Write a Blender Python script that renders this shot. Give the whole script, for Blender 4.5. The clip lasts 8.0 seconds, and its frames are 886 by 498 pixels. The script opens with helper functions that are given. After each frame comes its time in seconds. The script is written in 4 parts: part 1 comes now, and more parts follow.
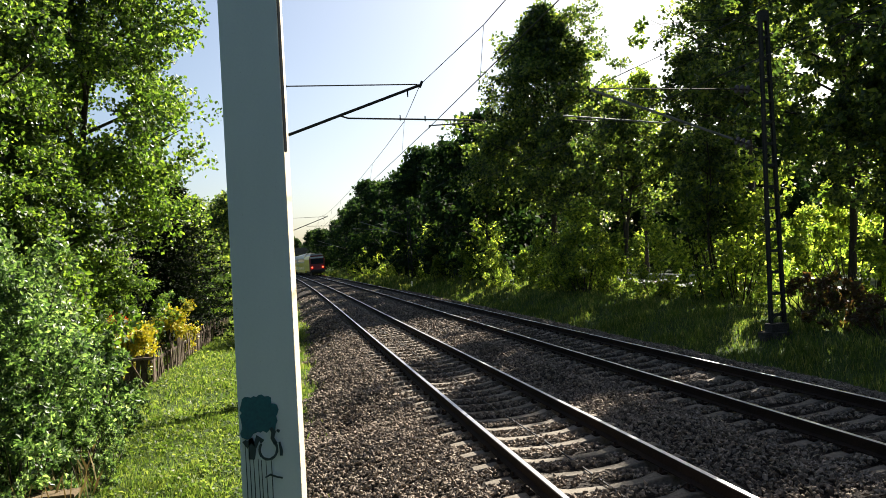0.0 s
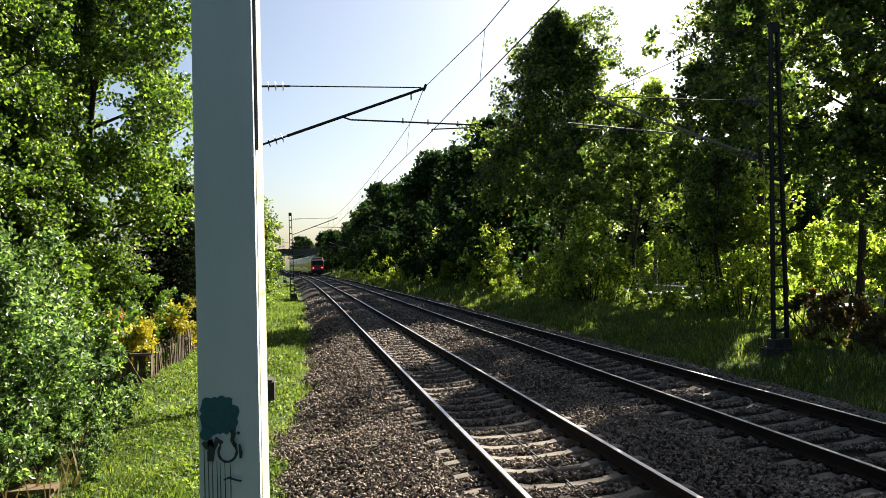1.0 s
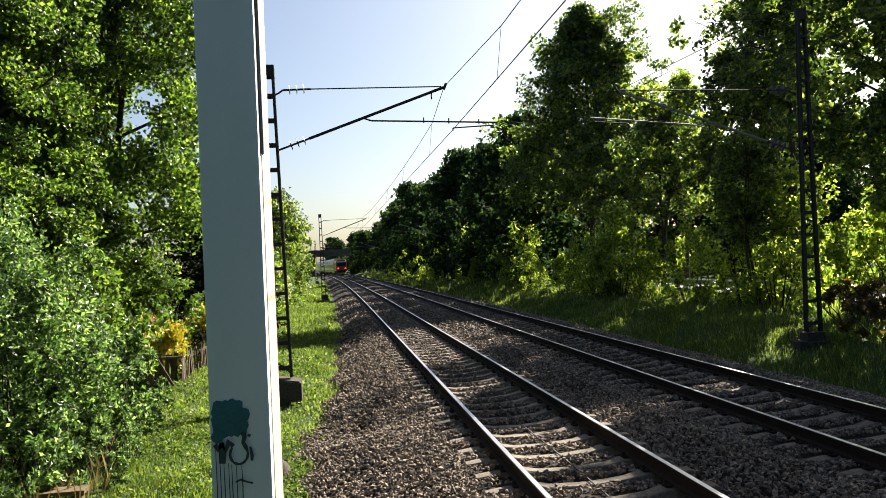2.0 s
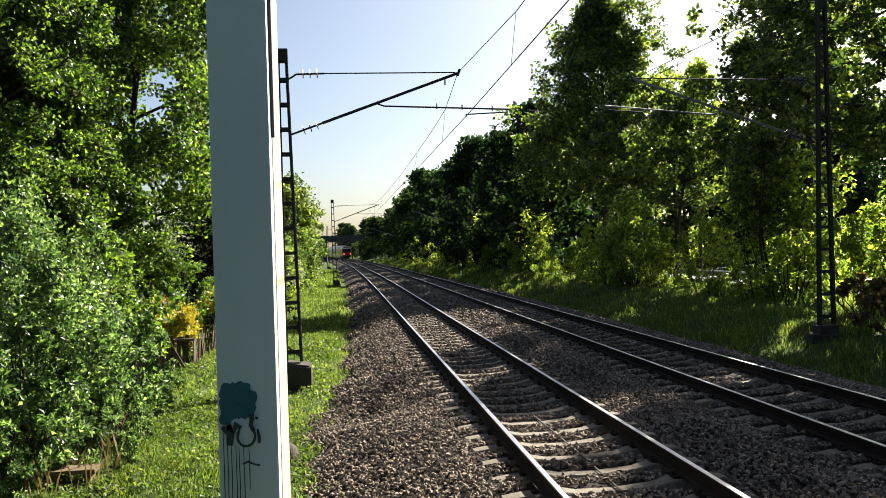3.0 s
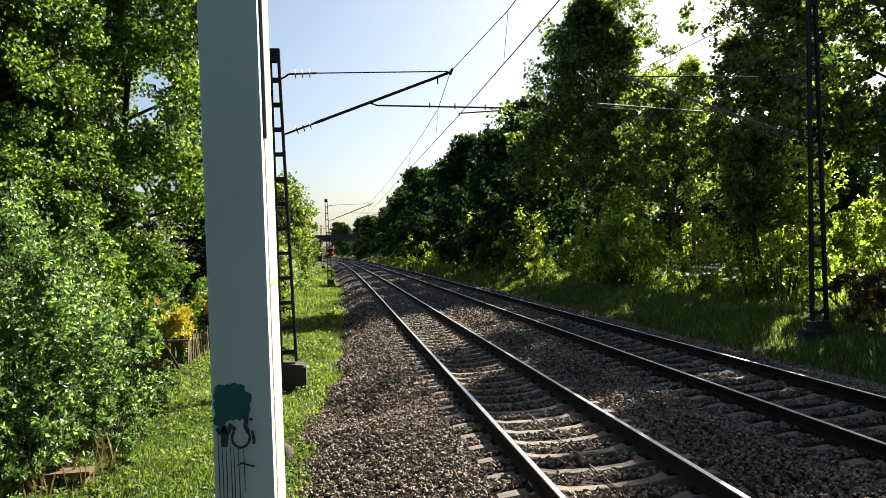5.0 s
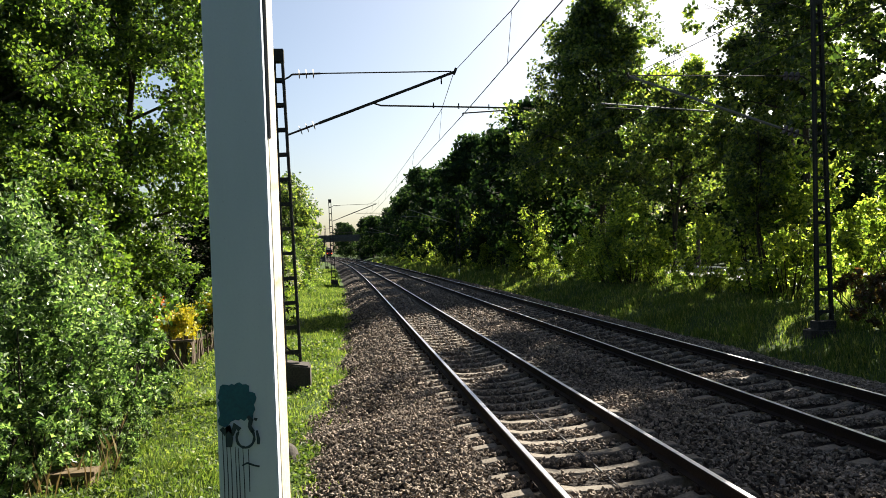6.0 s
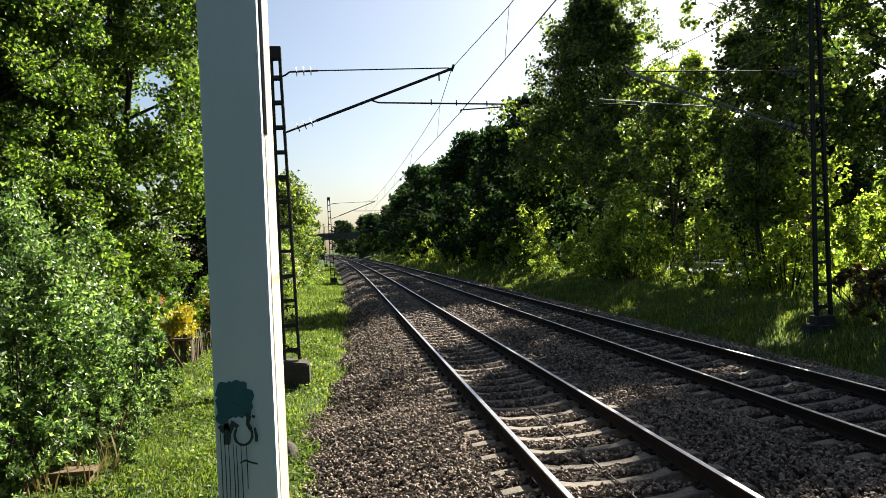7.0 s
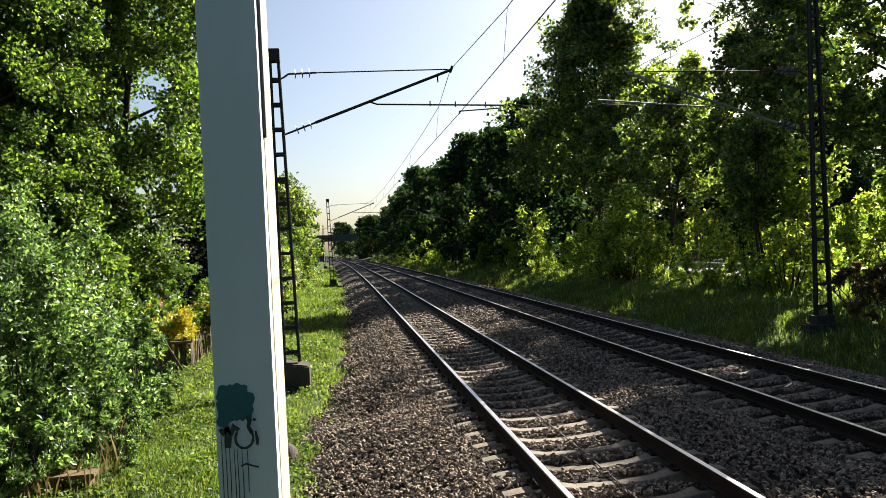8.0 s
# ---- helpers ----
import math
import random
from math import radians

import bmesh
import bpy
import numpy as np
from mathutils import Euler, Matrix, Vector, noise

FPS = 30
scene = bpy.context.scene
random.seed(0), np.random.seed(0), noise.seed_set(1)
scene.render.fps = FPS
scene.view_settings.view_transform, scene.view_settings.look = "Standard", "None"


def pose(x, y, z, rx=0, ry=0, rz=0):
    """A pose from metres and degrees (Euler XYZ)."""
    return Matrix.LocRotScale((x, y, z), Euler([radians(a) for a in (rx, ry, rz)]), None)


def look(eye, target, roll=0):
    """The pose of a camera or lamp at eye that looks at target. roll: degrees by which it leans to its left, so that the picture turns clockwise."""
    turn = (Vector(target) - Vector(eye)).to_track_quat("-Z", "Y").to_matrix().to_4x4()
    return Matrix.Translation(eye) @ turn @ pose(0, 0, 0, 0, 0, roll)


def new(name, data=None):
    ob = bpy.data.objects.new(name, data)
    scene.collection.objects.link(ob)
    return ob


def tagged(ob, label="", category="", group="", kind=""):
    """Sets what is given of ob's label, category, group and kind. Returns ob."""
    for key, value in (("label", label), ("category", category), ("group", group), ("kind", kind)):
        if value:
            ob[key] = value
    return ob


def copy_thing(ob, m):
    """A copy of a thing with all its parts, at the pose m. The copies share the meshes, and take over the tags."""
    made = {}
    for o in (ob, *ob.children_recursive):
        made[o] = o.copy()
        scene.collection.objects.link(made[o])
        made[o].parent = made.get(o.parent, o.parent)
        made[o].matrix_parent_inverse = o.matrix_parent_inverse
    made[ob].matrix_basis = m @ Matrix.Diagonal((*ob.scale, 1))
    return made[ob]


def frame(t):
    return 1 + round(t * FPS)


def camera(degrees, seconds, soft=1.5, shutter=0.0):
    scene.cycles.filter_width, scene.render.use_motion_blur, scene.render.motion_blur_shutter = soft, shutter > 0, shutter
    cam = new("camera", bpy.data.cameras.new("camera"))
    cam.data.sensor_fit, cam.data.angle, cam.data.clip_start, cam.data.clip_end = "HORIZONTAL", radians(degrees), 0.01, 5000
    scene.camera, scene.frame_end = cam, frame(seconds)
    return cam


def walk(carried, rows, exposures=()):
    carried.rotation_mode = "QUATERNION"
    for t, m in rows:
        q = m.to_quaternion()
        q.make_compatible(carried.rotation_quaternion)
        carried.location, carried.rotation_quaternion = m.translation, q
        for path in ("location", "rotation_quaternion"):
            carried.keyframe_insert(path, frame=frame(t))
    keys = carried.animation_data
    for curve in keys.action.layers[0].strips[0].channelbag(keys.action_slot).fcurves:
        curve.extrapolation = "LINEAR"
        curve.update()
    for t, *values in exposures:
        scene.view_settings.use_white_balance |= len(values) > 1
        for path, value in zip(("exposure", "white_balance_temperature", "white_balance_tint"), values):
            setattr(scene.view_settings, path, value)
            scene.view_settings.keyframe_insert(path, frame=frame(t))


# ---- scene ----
cam = camera(62.0, 8.0, soft=0.75)
PATH = [
    (0, (-0.713, -0.16, 2.33), (-0.296, 1.796, 2.351), -3.1),
    (0.5, (-0.587, -0.114, 2.337), (-0.032, 1.807, 2.346), -3.7),
    (1, (-0.408, -0.12, 2.318), (-0.023, 1.842, 2.353), -1.4),
    (1.5, (-0.267, -0.146, 2.326), (0.051, 1.828, 2.365), -2.9),
    (3, (-0.213, -0.111, 2.314), (0.055, 1.871, 2.314), -1.7),
    (3.5, (-0.204, -0.126, 2.321), (0.07, 1.855, 2.308), -2.0),
    (4, (-0.212, -0.104, 2.317), (0.076, 1.876, 2.313), -2.1),
    (4.5, (-0.204, -0.124, 2.325), (0.083, 1.855, 2.32), -2.1),
    (6, (-0.209, -0.118, 2.322), (0.064, 1.863, 2.318), -2.2),
    (6.5, (-0.198, -0.094, 2.319), (0.075, 1.887, 2.313), -2.3),
    (7, (-0.196, -0.105, 2.311), (0.079, 1.876, 2.3), -2.5),
    (7.5, (-0.195, -0.102, 2.316), (0.082, 1.878, 2.309), -2.7),
    (8, (-0.201, -0.101, 2.316), (0.076, 1.879, 2.308), -2.8),
]
walk(cam, [(t, look(eye, target, roll)) for t, eye, target, roll in PATH])

# ---- world, sun ----
SUN_EL, SUN_AZ = radians(35), radians(46)      # azimuth from the track's direction (+y) towards +x
world = bpy.data.worlds.new("sky")
scene.world = world
world.use_nodes = True
wn, wl = world.node_tree.nodes, world.node_tree.links
sky = wn.new("ShaderNodeTexSky")
sky.sky_type = 'NISHITA'
sky.sun_disc = False
sky.sun_elevation, sky.sun_rotation = SUN_EL, SUN_AZ
sky.dust_density, sky.air_density, sky.ozone_density = 2.2, 0.9, 0.0
tint = wn.new("ShaderNodeMix")
tint.data_type, tint.blend_type = 'RGBA', 'MULTIPLY'
tint.inputs[0].default_value, tint.inputs[7].default_value = 1.0, (0.97, 1.02, 1.06, 1)
wl.new(sky.outputs[0], tint.inputs[6])
wl.new(tint.outputs[2], wn["Background"].inputs[0])
wn["Background"].inputs[1].default_value = 0.031
sun = new("sun", bpy.data.lights.new("sun", 'SUN'))
sun.data.energy, sun.data.angle, sun.data.color = 5.0, radians(0.5), (1.0, 0.94, 0.82)
to_sun = Vector((math.sin(SUN_AZ) * math.cos(SUN_EL), math.cos(SUN_AZ) * math.cos(SUN_EL), math.sin(SUN_EL)))
sun.matrix_world = look(to_sun * 60, (0, 0, 0))
scene.view_settings.exposure = 2.2

# ---- materials ----
def nodes_of(name):
    m = bpy.data.materials.new(name)
    m.use_nodes = True
    nt = m.node_tree
    return m, nt, nt.nodes["Principled BSDF"], nt.nodes["Material Output"]


def ramp(nt, fac, stops):
    r = nt.nodes.new("ShaderNodeValToRGB")
    while len(r.color_ramp.elements) < len(stops):
        r.color_ramp.elements.new(0.5)
    for e, (p, c) in zip(r.color_ramp.elements, stops):
        e.position, e.color = p, (*c, 1)
    nt.links.new(fac, r.inputs[0])
    return r.outputs[0]


def noise_fac(nt, scale, detail=6, coord="Object", stretch=None):
    tc = nt.nodes.new("ShaderNodeTexCoord")
    n = nt.nodes.new("ShaderNodeTexNoise")
    n.inputs["Scale"].default_value, n.inputs["Detail"].default_value = scale, detail
    src = tc.outputs[coord]
    if stretch:
        mp = nt.nodes.new("ShaderNodeMapping")
        mp.inputs["Scale"].default_value = stretch
        nt.links.new(src, mp.inputs[0])
        src = mp.outputs[0]
    nt.links.new(src, n.inputs[0])
    return n.outputs[0]


def mix(nt, fac, a, b, blend='MIX'):
    m = nt.nodes.new("ShaderNodeMix")
    m.data_type, m.blend_type = 'RGBA', blend
    for sock, v in ((m.inputs[0], fac), (m.inputs[6], a), (m.inputs[7], b)):
        if isinstance(v, bpy.types.NodeSocket):
            nt.links.new(v, sock)
        else:
            sock.default_value = v if isinstance(v, float) else (*v, 1)
    return m.outputs[2]


def surface(name, big, fine, big_scale=1.0, fine_scale=30.0, rough=0.8, metal=0.0, bump=0.3, spread=0.0, stretch=None, dist=0.01):
    """Two scales of colour noise, bump, and an optional piece-to-piece spread of brightness."""
    m, nt, p, out = nodes_of(name)
    a = ramp(nt, noise_fac(nt, big_scale, 5, stretch=stretch), [(0.3, big[0]), (0.7, big[1])])
    f = noise_fac(nt, fine_scale, 8, stretch=stretch)
    b = ramp(nt, f, [(0.3, fine[0]), (0.7, fine[1])])
    col = mix(nt, 0.5, a, b)
    if spread:
        g = nt.nodes.new("ShaderNodeNewGeometry")
        oi = nt.nodes.new("ShaderNodeObjectInfo")
        add = nt.nodes.new("ShaderNodeMath")
        add.operation = 'ADD'
        nt.links.new(g.outputs["Random Per Island"], add.inputs[0])
        nt.links.new(oi.outputs["Random"], add.inputs[1])
        fr = nt.nodes.new("ShaderNodeMath")
        fr.operation = 'FRACT'
        nt.links.new(add.outputs[0], fr.inputs[0])
        v = ramp(nt, fr.outputs[0], [(0.0, (1 - spread,) * 3), (1.0, (1.0,) * 3)])
        col = mix(nt, 1.0, col, v, 'MULTIPLY')
    nt.links.new(col, p.inputs["Base Color"])
    p.inputs["Roughness"].default_value, p.inputs["Metallic"].default_value = rough, metal
    p.inputs["Specular IOR Level"].default_value = 0.08 if rough >= 0.75 else 0.5
    if bump:
        bm_ = nt.nodes.new("ShaderNodeBump")
        bm_.inputs["Strength"].default_value, bm_.inputs["Distance"].default_value = bump, dist
        nt.links.new(f, bm_.inputs["Height"])
        nt.links.new(bm_.outputs[0], p.inputs["Normal"])
    return m


def leafy(name, stops, through_col, mixing=0.45, rough=0.45, gloss=0.35):
    """Leaves: coloured leaf by leaf, with light through them."""
    m, nt, p, out = nodes_of(name)
    g = nt.nodes.new("ShaderNodeNewGeometry")
    base = ramp(nt, g.outputs["Random Per Island"], stops)
    big = ramp(nt, noise_fac(nt, 0.5, 3), [(0.35, (0.42, 0.45, 0.4)), (0.65, (0.7, 0.7, 0.7))])
    col = mix(nt, 1.0, base, big, 'MULTIPLY')
    nt.links.new(col, p.inputs["Base Color"])
    p.inputs["Roughness"].default_value = rough
    p.inputs["Specular IOR Level"].default_value = gloss
    tr = nt.nodes.new("ShaderNodeBsdfTranslucent")
    nt.links.new(mix(nt, 1.0, mix(nt, 1.0, col, (3.8, 3.8, 3.8), 'MULTIPLY'), through_col, 'MULTIPLY'), tr.inputs[0])
    ms = nt.nodes.new("ShaderNodeMixShader")
    ms.inputs[0].default_value = mixing
    nt.links.new(p.outputs[0], ms.inputs[1])
    nt.links.new(tr.outputs[0], ms.inputs[2])
    nt.links.new(ms.outputs[0], out.inputs[0])
    return m


def plain(name, col, rough=0.5, metal=0.0):
    m, nt, p, out = nodes_of(name)
    f = noise_fac(nt, 6.0, 6)
    nt.links.new(ramp(nt, f, [(0.25, tuple(c * 0.78 for c in col)), (0.75, tuple(min(c * 1.15, 1) for c in col))]), p.inputs["Base Color"])
    p.inputs["Roughness"].default_value, p.inputs["Metallic"].default_value = rough, metal
    return m


M_OAK = leafy("oak_leaf", [(0.0, (0.013, 0.026, 0.011)), (0.55, (0.056, 0.092, 0.025)), (1.0, (0.2, 0.235, 0.06))], (1.08, 1.08, 0.5), 0.44, 0.38, 0.35)
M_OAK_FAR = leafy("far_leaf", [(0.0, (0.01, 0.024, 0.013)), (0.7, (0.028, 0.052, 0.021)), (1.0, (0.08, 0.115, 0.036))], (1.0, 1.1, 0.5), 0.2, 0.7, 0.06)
M_BRIGHT = leafy("young_leaf", [(0.0, (0.035, 0.062, 0.016)), (0.5, (0.125, 0.18, 0.038)), (1.0, (0.34, 0.37, 0.085))], (1.06, 1.06, 0.46), 0.58, 0.38, 0.35)
M_BUSH = leafy("shrub_leaf", [(0.0, (0.013, 0.029, 0.012)), (0.5, (0.08, 0.14, 0.046)), (1.0, (0.29, 0.37, 0.15))], (1.02, 1.1, 0.6), 0.3, 0.4, 0.3)
M_GARDEN = leafy("garden_leaf", [(0.0, (0.012, 0.027, 0.01)), (0.5, (0.066, 0.115, 0.024)), (1.0, (0.19, 0.25, 0.058))], (1.04, 1.1, 0.42), 0.36, 0.4, 0.3)
M_BRAMBLE = leafy("bramble_leaf", [(0.0, (0.05, 0.03, 0.018)), (0.5, (0.075, 0.05, 0.025)), (1.0, (0.06, 0.09, 0.02))], (1.1, 0.8, 0.4), 0.3)
M_SPRUCE = leafy("spruce_needles", [(0.0, (0.006, 0.013, 0.007)), (1.0, (0.02, 0.03, 0.013))], (0.8, 0.9, 0.4), 0.06, 0.8, 0.05)
M_PETAL = leafy("yellow_petal", [(0.0, (0.72, 0.58, 0.04)), (0.85, (0.8, 0.7, 0.09)), (1.0, (0.75, 0.4, 0.04))], (0.3, 0.3, 0.1), 0.3)
M_PETAL_RED = leafy("red_petal", [(0.0, (0.6, 0.1, 0.03)), (1.0, (0.75, 0.22, 0.04))], (0.5, 0.3, 0.2), 0.3)
M_PETAL_WHITE = leafy("white_petal", [(0.0, (0.5, 0.47, 0.4)), (1.0, (0.72, 0.68, 0.6))], (0.35, 0.35, 0.3), 0.3)
M_GRASS = leafy("grass_blade", [(0.0, (0.04, 0.072, 0.018)), (0.6, (0.105, 0.15, 0.036)), (1.0, (0.21, 0.23, 0.08))], (1.03, 1.06, 0.5), 0.32, 0.55, 0.2)
M_DRY = leafy("dry_grass_blade", [(0.0, (0.045, 0.075, 0.02)), (0.7, (0.1, 0.135, 0.04)), (1.0, (0.26, 0.24, 0.11))], (1.0, 1.05, 0.45), 0.45)
M_STRAW = leafy("dry_stalk", [(0.0, (0.18, 0.13, 0.06)), (1.0, (0.36, 0.28, 0.15))], (0.4, 0.35, 0.25), 0.2)
M_BARK = surface("bark", ((0.026, 0.021, 0.016), (0.05, 0.042, 0.032)), ((0.015, 0.012, 0.01), (0.075, 0.064, 0.05)), 2, 25, 0.9, bump=0.8, stretch=(1, 1, 0.25))
M_EARTH = surface("grassy_earth", ((0.028, 0.05, 0.01), (0.042, 0.07, 0.014)), ((0.016, 0.022, 0.008), (0.05, 0.075, 0.018)), 0.4, 12, 0.95, bump=0.6, dist=0.04)
# near-black: shade in the gaps between stones is put into the bed's colour
M_BED_SHADE = surface("ballast_bed", ((0.01, 0.008, 0.007), (0.024, 0.019, 0.016)), ((0.005, 0.004, 0.004), (0.06, 0.048, 0.04)), 0.6, 22, 0.95, bump=1.0, dist=0.05)
M_STONE = surface("ballast_stone", ((0.2, 0.155, 0.12), (0.38, 0.305, 0.24)), ((0.085, 0.066, 0.05), (0.46, 0.38, 0.305)), 0.8, 40, 0.85, bump=0.3, spread=0.7)
M_SLEEPER = surface("sleeper_concrete", ((0.115, 0.096, 0.076), (0.18, 0.153, 0.122)), ((0.07, 0.056, 0.044), (0.24, 0.207, 0.17)), 1.5, 30, 0.8, bump=0.35, spread=0.25)
M_RAIL = surface("rusty_rail_side", ((0.016, 0.011, 0.009), (0.032, 0.021, 0.016)), ((0.012, 0.008, 0.007), (0.045, 0.03, 0.022)), 3, 60, 0.85, bump=0.3)
M_RAILTOP = surface("polished_rail_head", ((0.5, 0.5, 0.52), (0.62, 0.62, 0.64)), ((0.42, 0.42, 0.44), (0.66, 0.66, 0.68)), 2, 40, 0.34, 1.0, bump=0.03, stretch=(1, 0.05, 1))
M_STEEL = surface("weathered_steel", ((0.022, 0.024, 0.022), (0.04, 0.042, 0.04)), ((0.018, 0.016, 0.014), (0.055, 0.052, 0.048)), 2, 40, 0.85, 0.0, bump=0.2)
M_WIRE = plain("overhead_wire", (0.02, 0.02, 0.02), 0.9, 0.0)
M_INSUL = plain("insulator_ceramic", (0.03, 0.018, 0.015), 0.6)
M_CONC = surface("foundation_concrete", ((0.04, 0.035, 0.03), (0.075, 0.066, 0.056)), ((0.025, 0.022, 0.02), (0.1, 0.088, 0.075)), 2, 30, 0.9, bump=0.5)
M_WOOD = surface("grey_fence_wood", ((0.075, 0.056, 0.038), (0.13, 0.1, 0.07)), ((0.045, 0.032, 0.022), (0.17, 0.135, 0.095)), 2, 30, 0.85, bump=0.5, spread=0.5, stretch=(4, 4, 0.5))
M_PLANK = surface("tan_plank", ((0.09, 0.064, 0.038), (0.14, 0.105, 0.062)), ((0.06, 0.042, 0.026), (0.17, 0.13, 0.08)), 3, 30, 0.8, bump=0.4, stretch=(0.5, 4, 4))
M_ROAD = surface("pale_asphalt", ((0.12, 0.12, 0.118), (0.17, 0.168, 0.165)), ((0.09, 0.09, 0.09), (0.2, 0.2, 0.195)), 0.3, 40, 0.85, bump=0.2)
M_TUBE = surface("grey_tube_steel", ((0.1, 0.104, 0.104), (0.16, 0.165, 0.165)), ((0.08, 0.08, 0.08), (0.2, 0.2, 0.2)), 3, 50, 0.7, 0.0, bump=0.1)
M_ZINC = surface("galvanised_steel", ((0.35, 0.36, 0.37), (0.48, 0.49, 0.5)), ((0.3, 0.31, 0.32), (0.55, 0.55, 0.56)), 2, 30, 0.45, 0.8, bump=0.1)
M_BRIDGE = surface("bridge_concrete", ((0.05, 0.05, 0.046), (0.085, 0.083, 0.078)), ((0.035, 0.035, 0.033), (0.11, 0.107, 0.1)), 0.2, 3, 0.9, bump=0.3)
M_PLASTER = surface("house_plaster", ((0.5, 0.49, 0.45), (0.62, 0.6, 0.56)), ((0.45, 0.44, 0.4), (0.65, 0.63, 0.6)), 0.5, 8, 0.9, bump=0.2)
M_TILE = surface("roof_tile", ((0.12, 0.06, 0.045), (0.18, 0.09, 0.06)), ((0.08, 0.045, 0.035), (0.22, 0.11, 0.08)), 1, 10, 0.8, bump=0.4)
M_GLASS = plain("dark_glass", (0.02, 0.025, 0.03), 0.08)
M_RED = plain("train_red_paint", (0.14, 0.012, 0.014), 0.4)
M_YELLOW = plain("train_yellow_paint", (0.62, 0.5, 0.06), 0.3)
M_WHITE = plain("train_white_paint", (0.55, 0.56, 0.56), 0.35)
M_ROOF = plain("train_roof_grey", (0.28, 0.285, 0.3), 0.45)
M_DARK = plain("underframe_black", (0.02, 0.02, 0.02), 0.7)
M_MARK = plain("white_marker_paint", (0.75, 0.75, 0.72), 0.5)
M_TEAL = surface("teal_spray_paint", ((0.0, 0.065, 0.11), (0.004, 0.11, 0.17)), ((0.0, 0.05, 0.09), (0.006, 0.13, 0.18)), 6, 50, 0.45, bump=0.05)
M_NAVY = plain("dark_spray_paint", (0.008, 0.03, 0.055), 0.45)
M_TAIL, _nt, _p, _o = nodes_of("tail_lamp_glow")
_p.inputs["Emission Color"].default_value, _p.inputs["Emission Strength"].default_value = (1, 0.06, 0.02, 1), 2.5
_p.inputs["Base Color"].default_value = (0.5, 0.02, 0.01, 1)


def post_paint():
    """Old white paint: greyer blotches, dark specks and faint runs."""
    m, nt, p, out = nodes_of("old_white_post_paint")
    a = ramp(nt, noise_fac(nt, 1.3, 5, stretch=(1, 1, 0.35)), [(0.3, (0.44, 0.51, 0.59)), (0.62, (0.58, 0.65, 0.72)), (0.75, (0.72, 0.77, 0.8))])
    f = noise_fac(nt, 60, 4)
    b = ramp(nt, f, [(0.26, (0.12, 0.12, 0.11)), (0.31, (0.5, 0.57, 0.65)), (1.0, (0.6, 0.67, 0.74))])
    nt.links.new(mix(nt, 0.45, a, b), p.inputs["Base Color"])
    p.inputs["Roughness"].default_value = 0.6
    bp = nt.nodes.new("ShaderNodeBump")
    bp.inputs["Strength"].default_value, bp.inputs["Distance"].default_value = 0.15, 0.004
    nt.links.new(noise_fac(nt, 25, 6, stretch=(1, 1, 0.2)), bp.inputs["Height"])
    nt.links.new(bp.outputs[0], p.inputs["Normal"])
    return m


M_POST = post_paint()
M_CREAM = surface("cream_paint", ((0.5, 0.41, 0.27), (0.6, 0.5, 0.34)), ((0.34, 0.27, 0.17), (0.64, 0.54, 0.38)), 1.2, 35, 0.6, bump=0.15)

# ---- mesh tools ----
def link(name, me, parent=None, label=""):
    ob = new(name, me)
    if parent:
        ob.parent = parent
    return tagged(ob, label)


def arrays(name, verts, faces, mats, index=None, smooth=False):
    """A mesh from numpy arrays; all faces have the same number of corners."""
    me = bpy.data.meshes.new(name)
    verts, faces = np.asarray(verts, np.float32), np.asarray(faces, np.int32)
    n, k = faces.shape
    me.vertices.add(len(verts))
    me.vertices.foreach_set("co", verts.ravel())
    me.loops.add(n * k)
    me.loops.foreach_set("vertex_index", faces.ravel())
    me.polygons.add(n)
    me.polygons.foreach_set("loop_start", np.arange(n, dtype=np.int32) * k)
    for mt in (mats if isinstance(mats, (list, tuple)) else [mats]):
        me.materials.append(mt)
    if index is not None:
        me.polygons.foreach_set("material_index", np.asarray(index, np.int32))
    me.polygons.foreach_set("use_smooth", np.full(n, smooth))
    me.update(calc_edges=True)
    return me


def part(name, bm, material, parent=None, label=""):
    me = bpy.data.meshes.new(name)
    bm.to_mesh(me)
    bm.free()
    me.materials.append(material)
    return link(name, me, parent, label)


def box(bm, x0, x1, y0, y1, z0, z1, bevel=0.0, m=None):
    made = bmesh.ops.create_cube(bm, size=1)["verts"]
    bmesh.ops.scale(bm, vec=(x1 - x0, y1 - y0, z1 - z0), verts=made)
    bmesh.ops.translate(bm, vec=((x0 + x1) / 2, (y0 + y1) / 2, (z0 + z1) / 2), verts=made)
    if m:
        bmesh.ops.transform(bm, matrix=m, verts=made)
    if bevel:
        es = list({e for v in made for e in v.link_edges})
        bmesh.ops.bevel(bm, geom=es, offset=bevel, segments=2, affect='EDGES')
    return bm


def boxed(name, dims, mat, parent=None, label="", bevel=0.0, m=None):
    return part(name, box(bmesh.new(), *dims, bevel=bevel, m=m), mat, parent, label)


def rod(bm, a, b, r0, r1=None, sides=8):
    a, b = Vector(a), Vector(b)
    d = b - a
    m = Matrix.Translation((a + b) / 2) @ d.to_track_quat("Z", "Y").to_matrix().to_4x4()
    bmesh.ops.create_cone(bm, cap_ends=True, segments=sides, radius1=r0, radius2=r0 if r1 is None else r1, depth=d.length, matrix=m)
    return bm


def rodded(name, pts, r, mat, parent=None, label="", sides=6):
    bm = bmesh.new()
    for a, b in zip(pts, pts[1:]):
        rod(bm, a, b, r, sides=sides)
    return part(name, bm, mat, parent, label)


def empty(name, at=(0, 0, 0)):
    e = new(name)
    e.location = at
    e.empty_display_size = 0.2
    return e


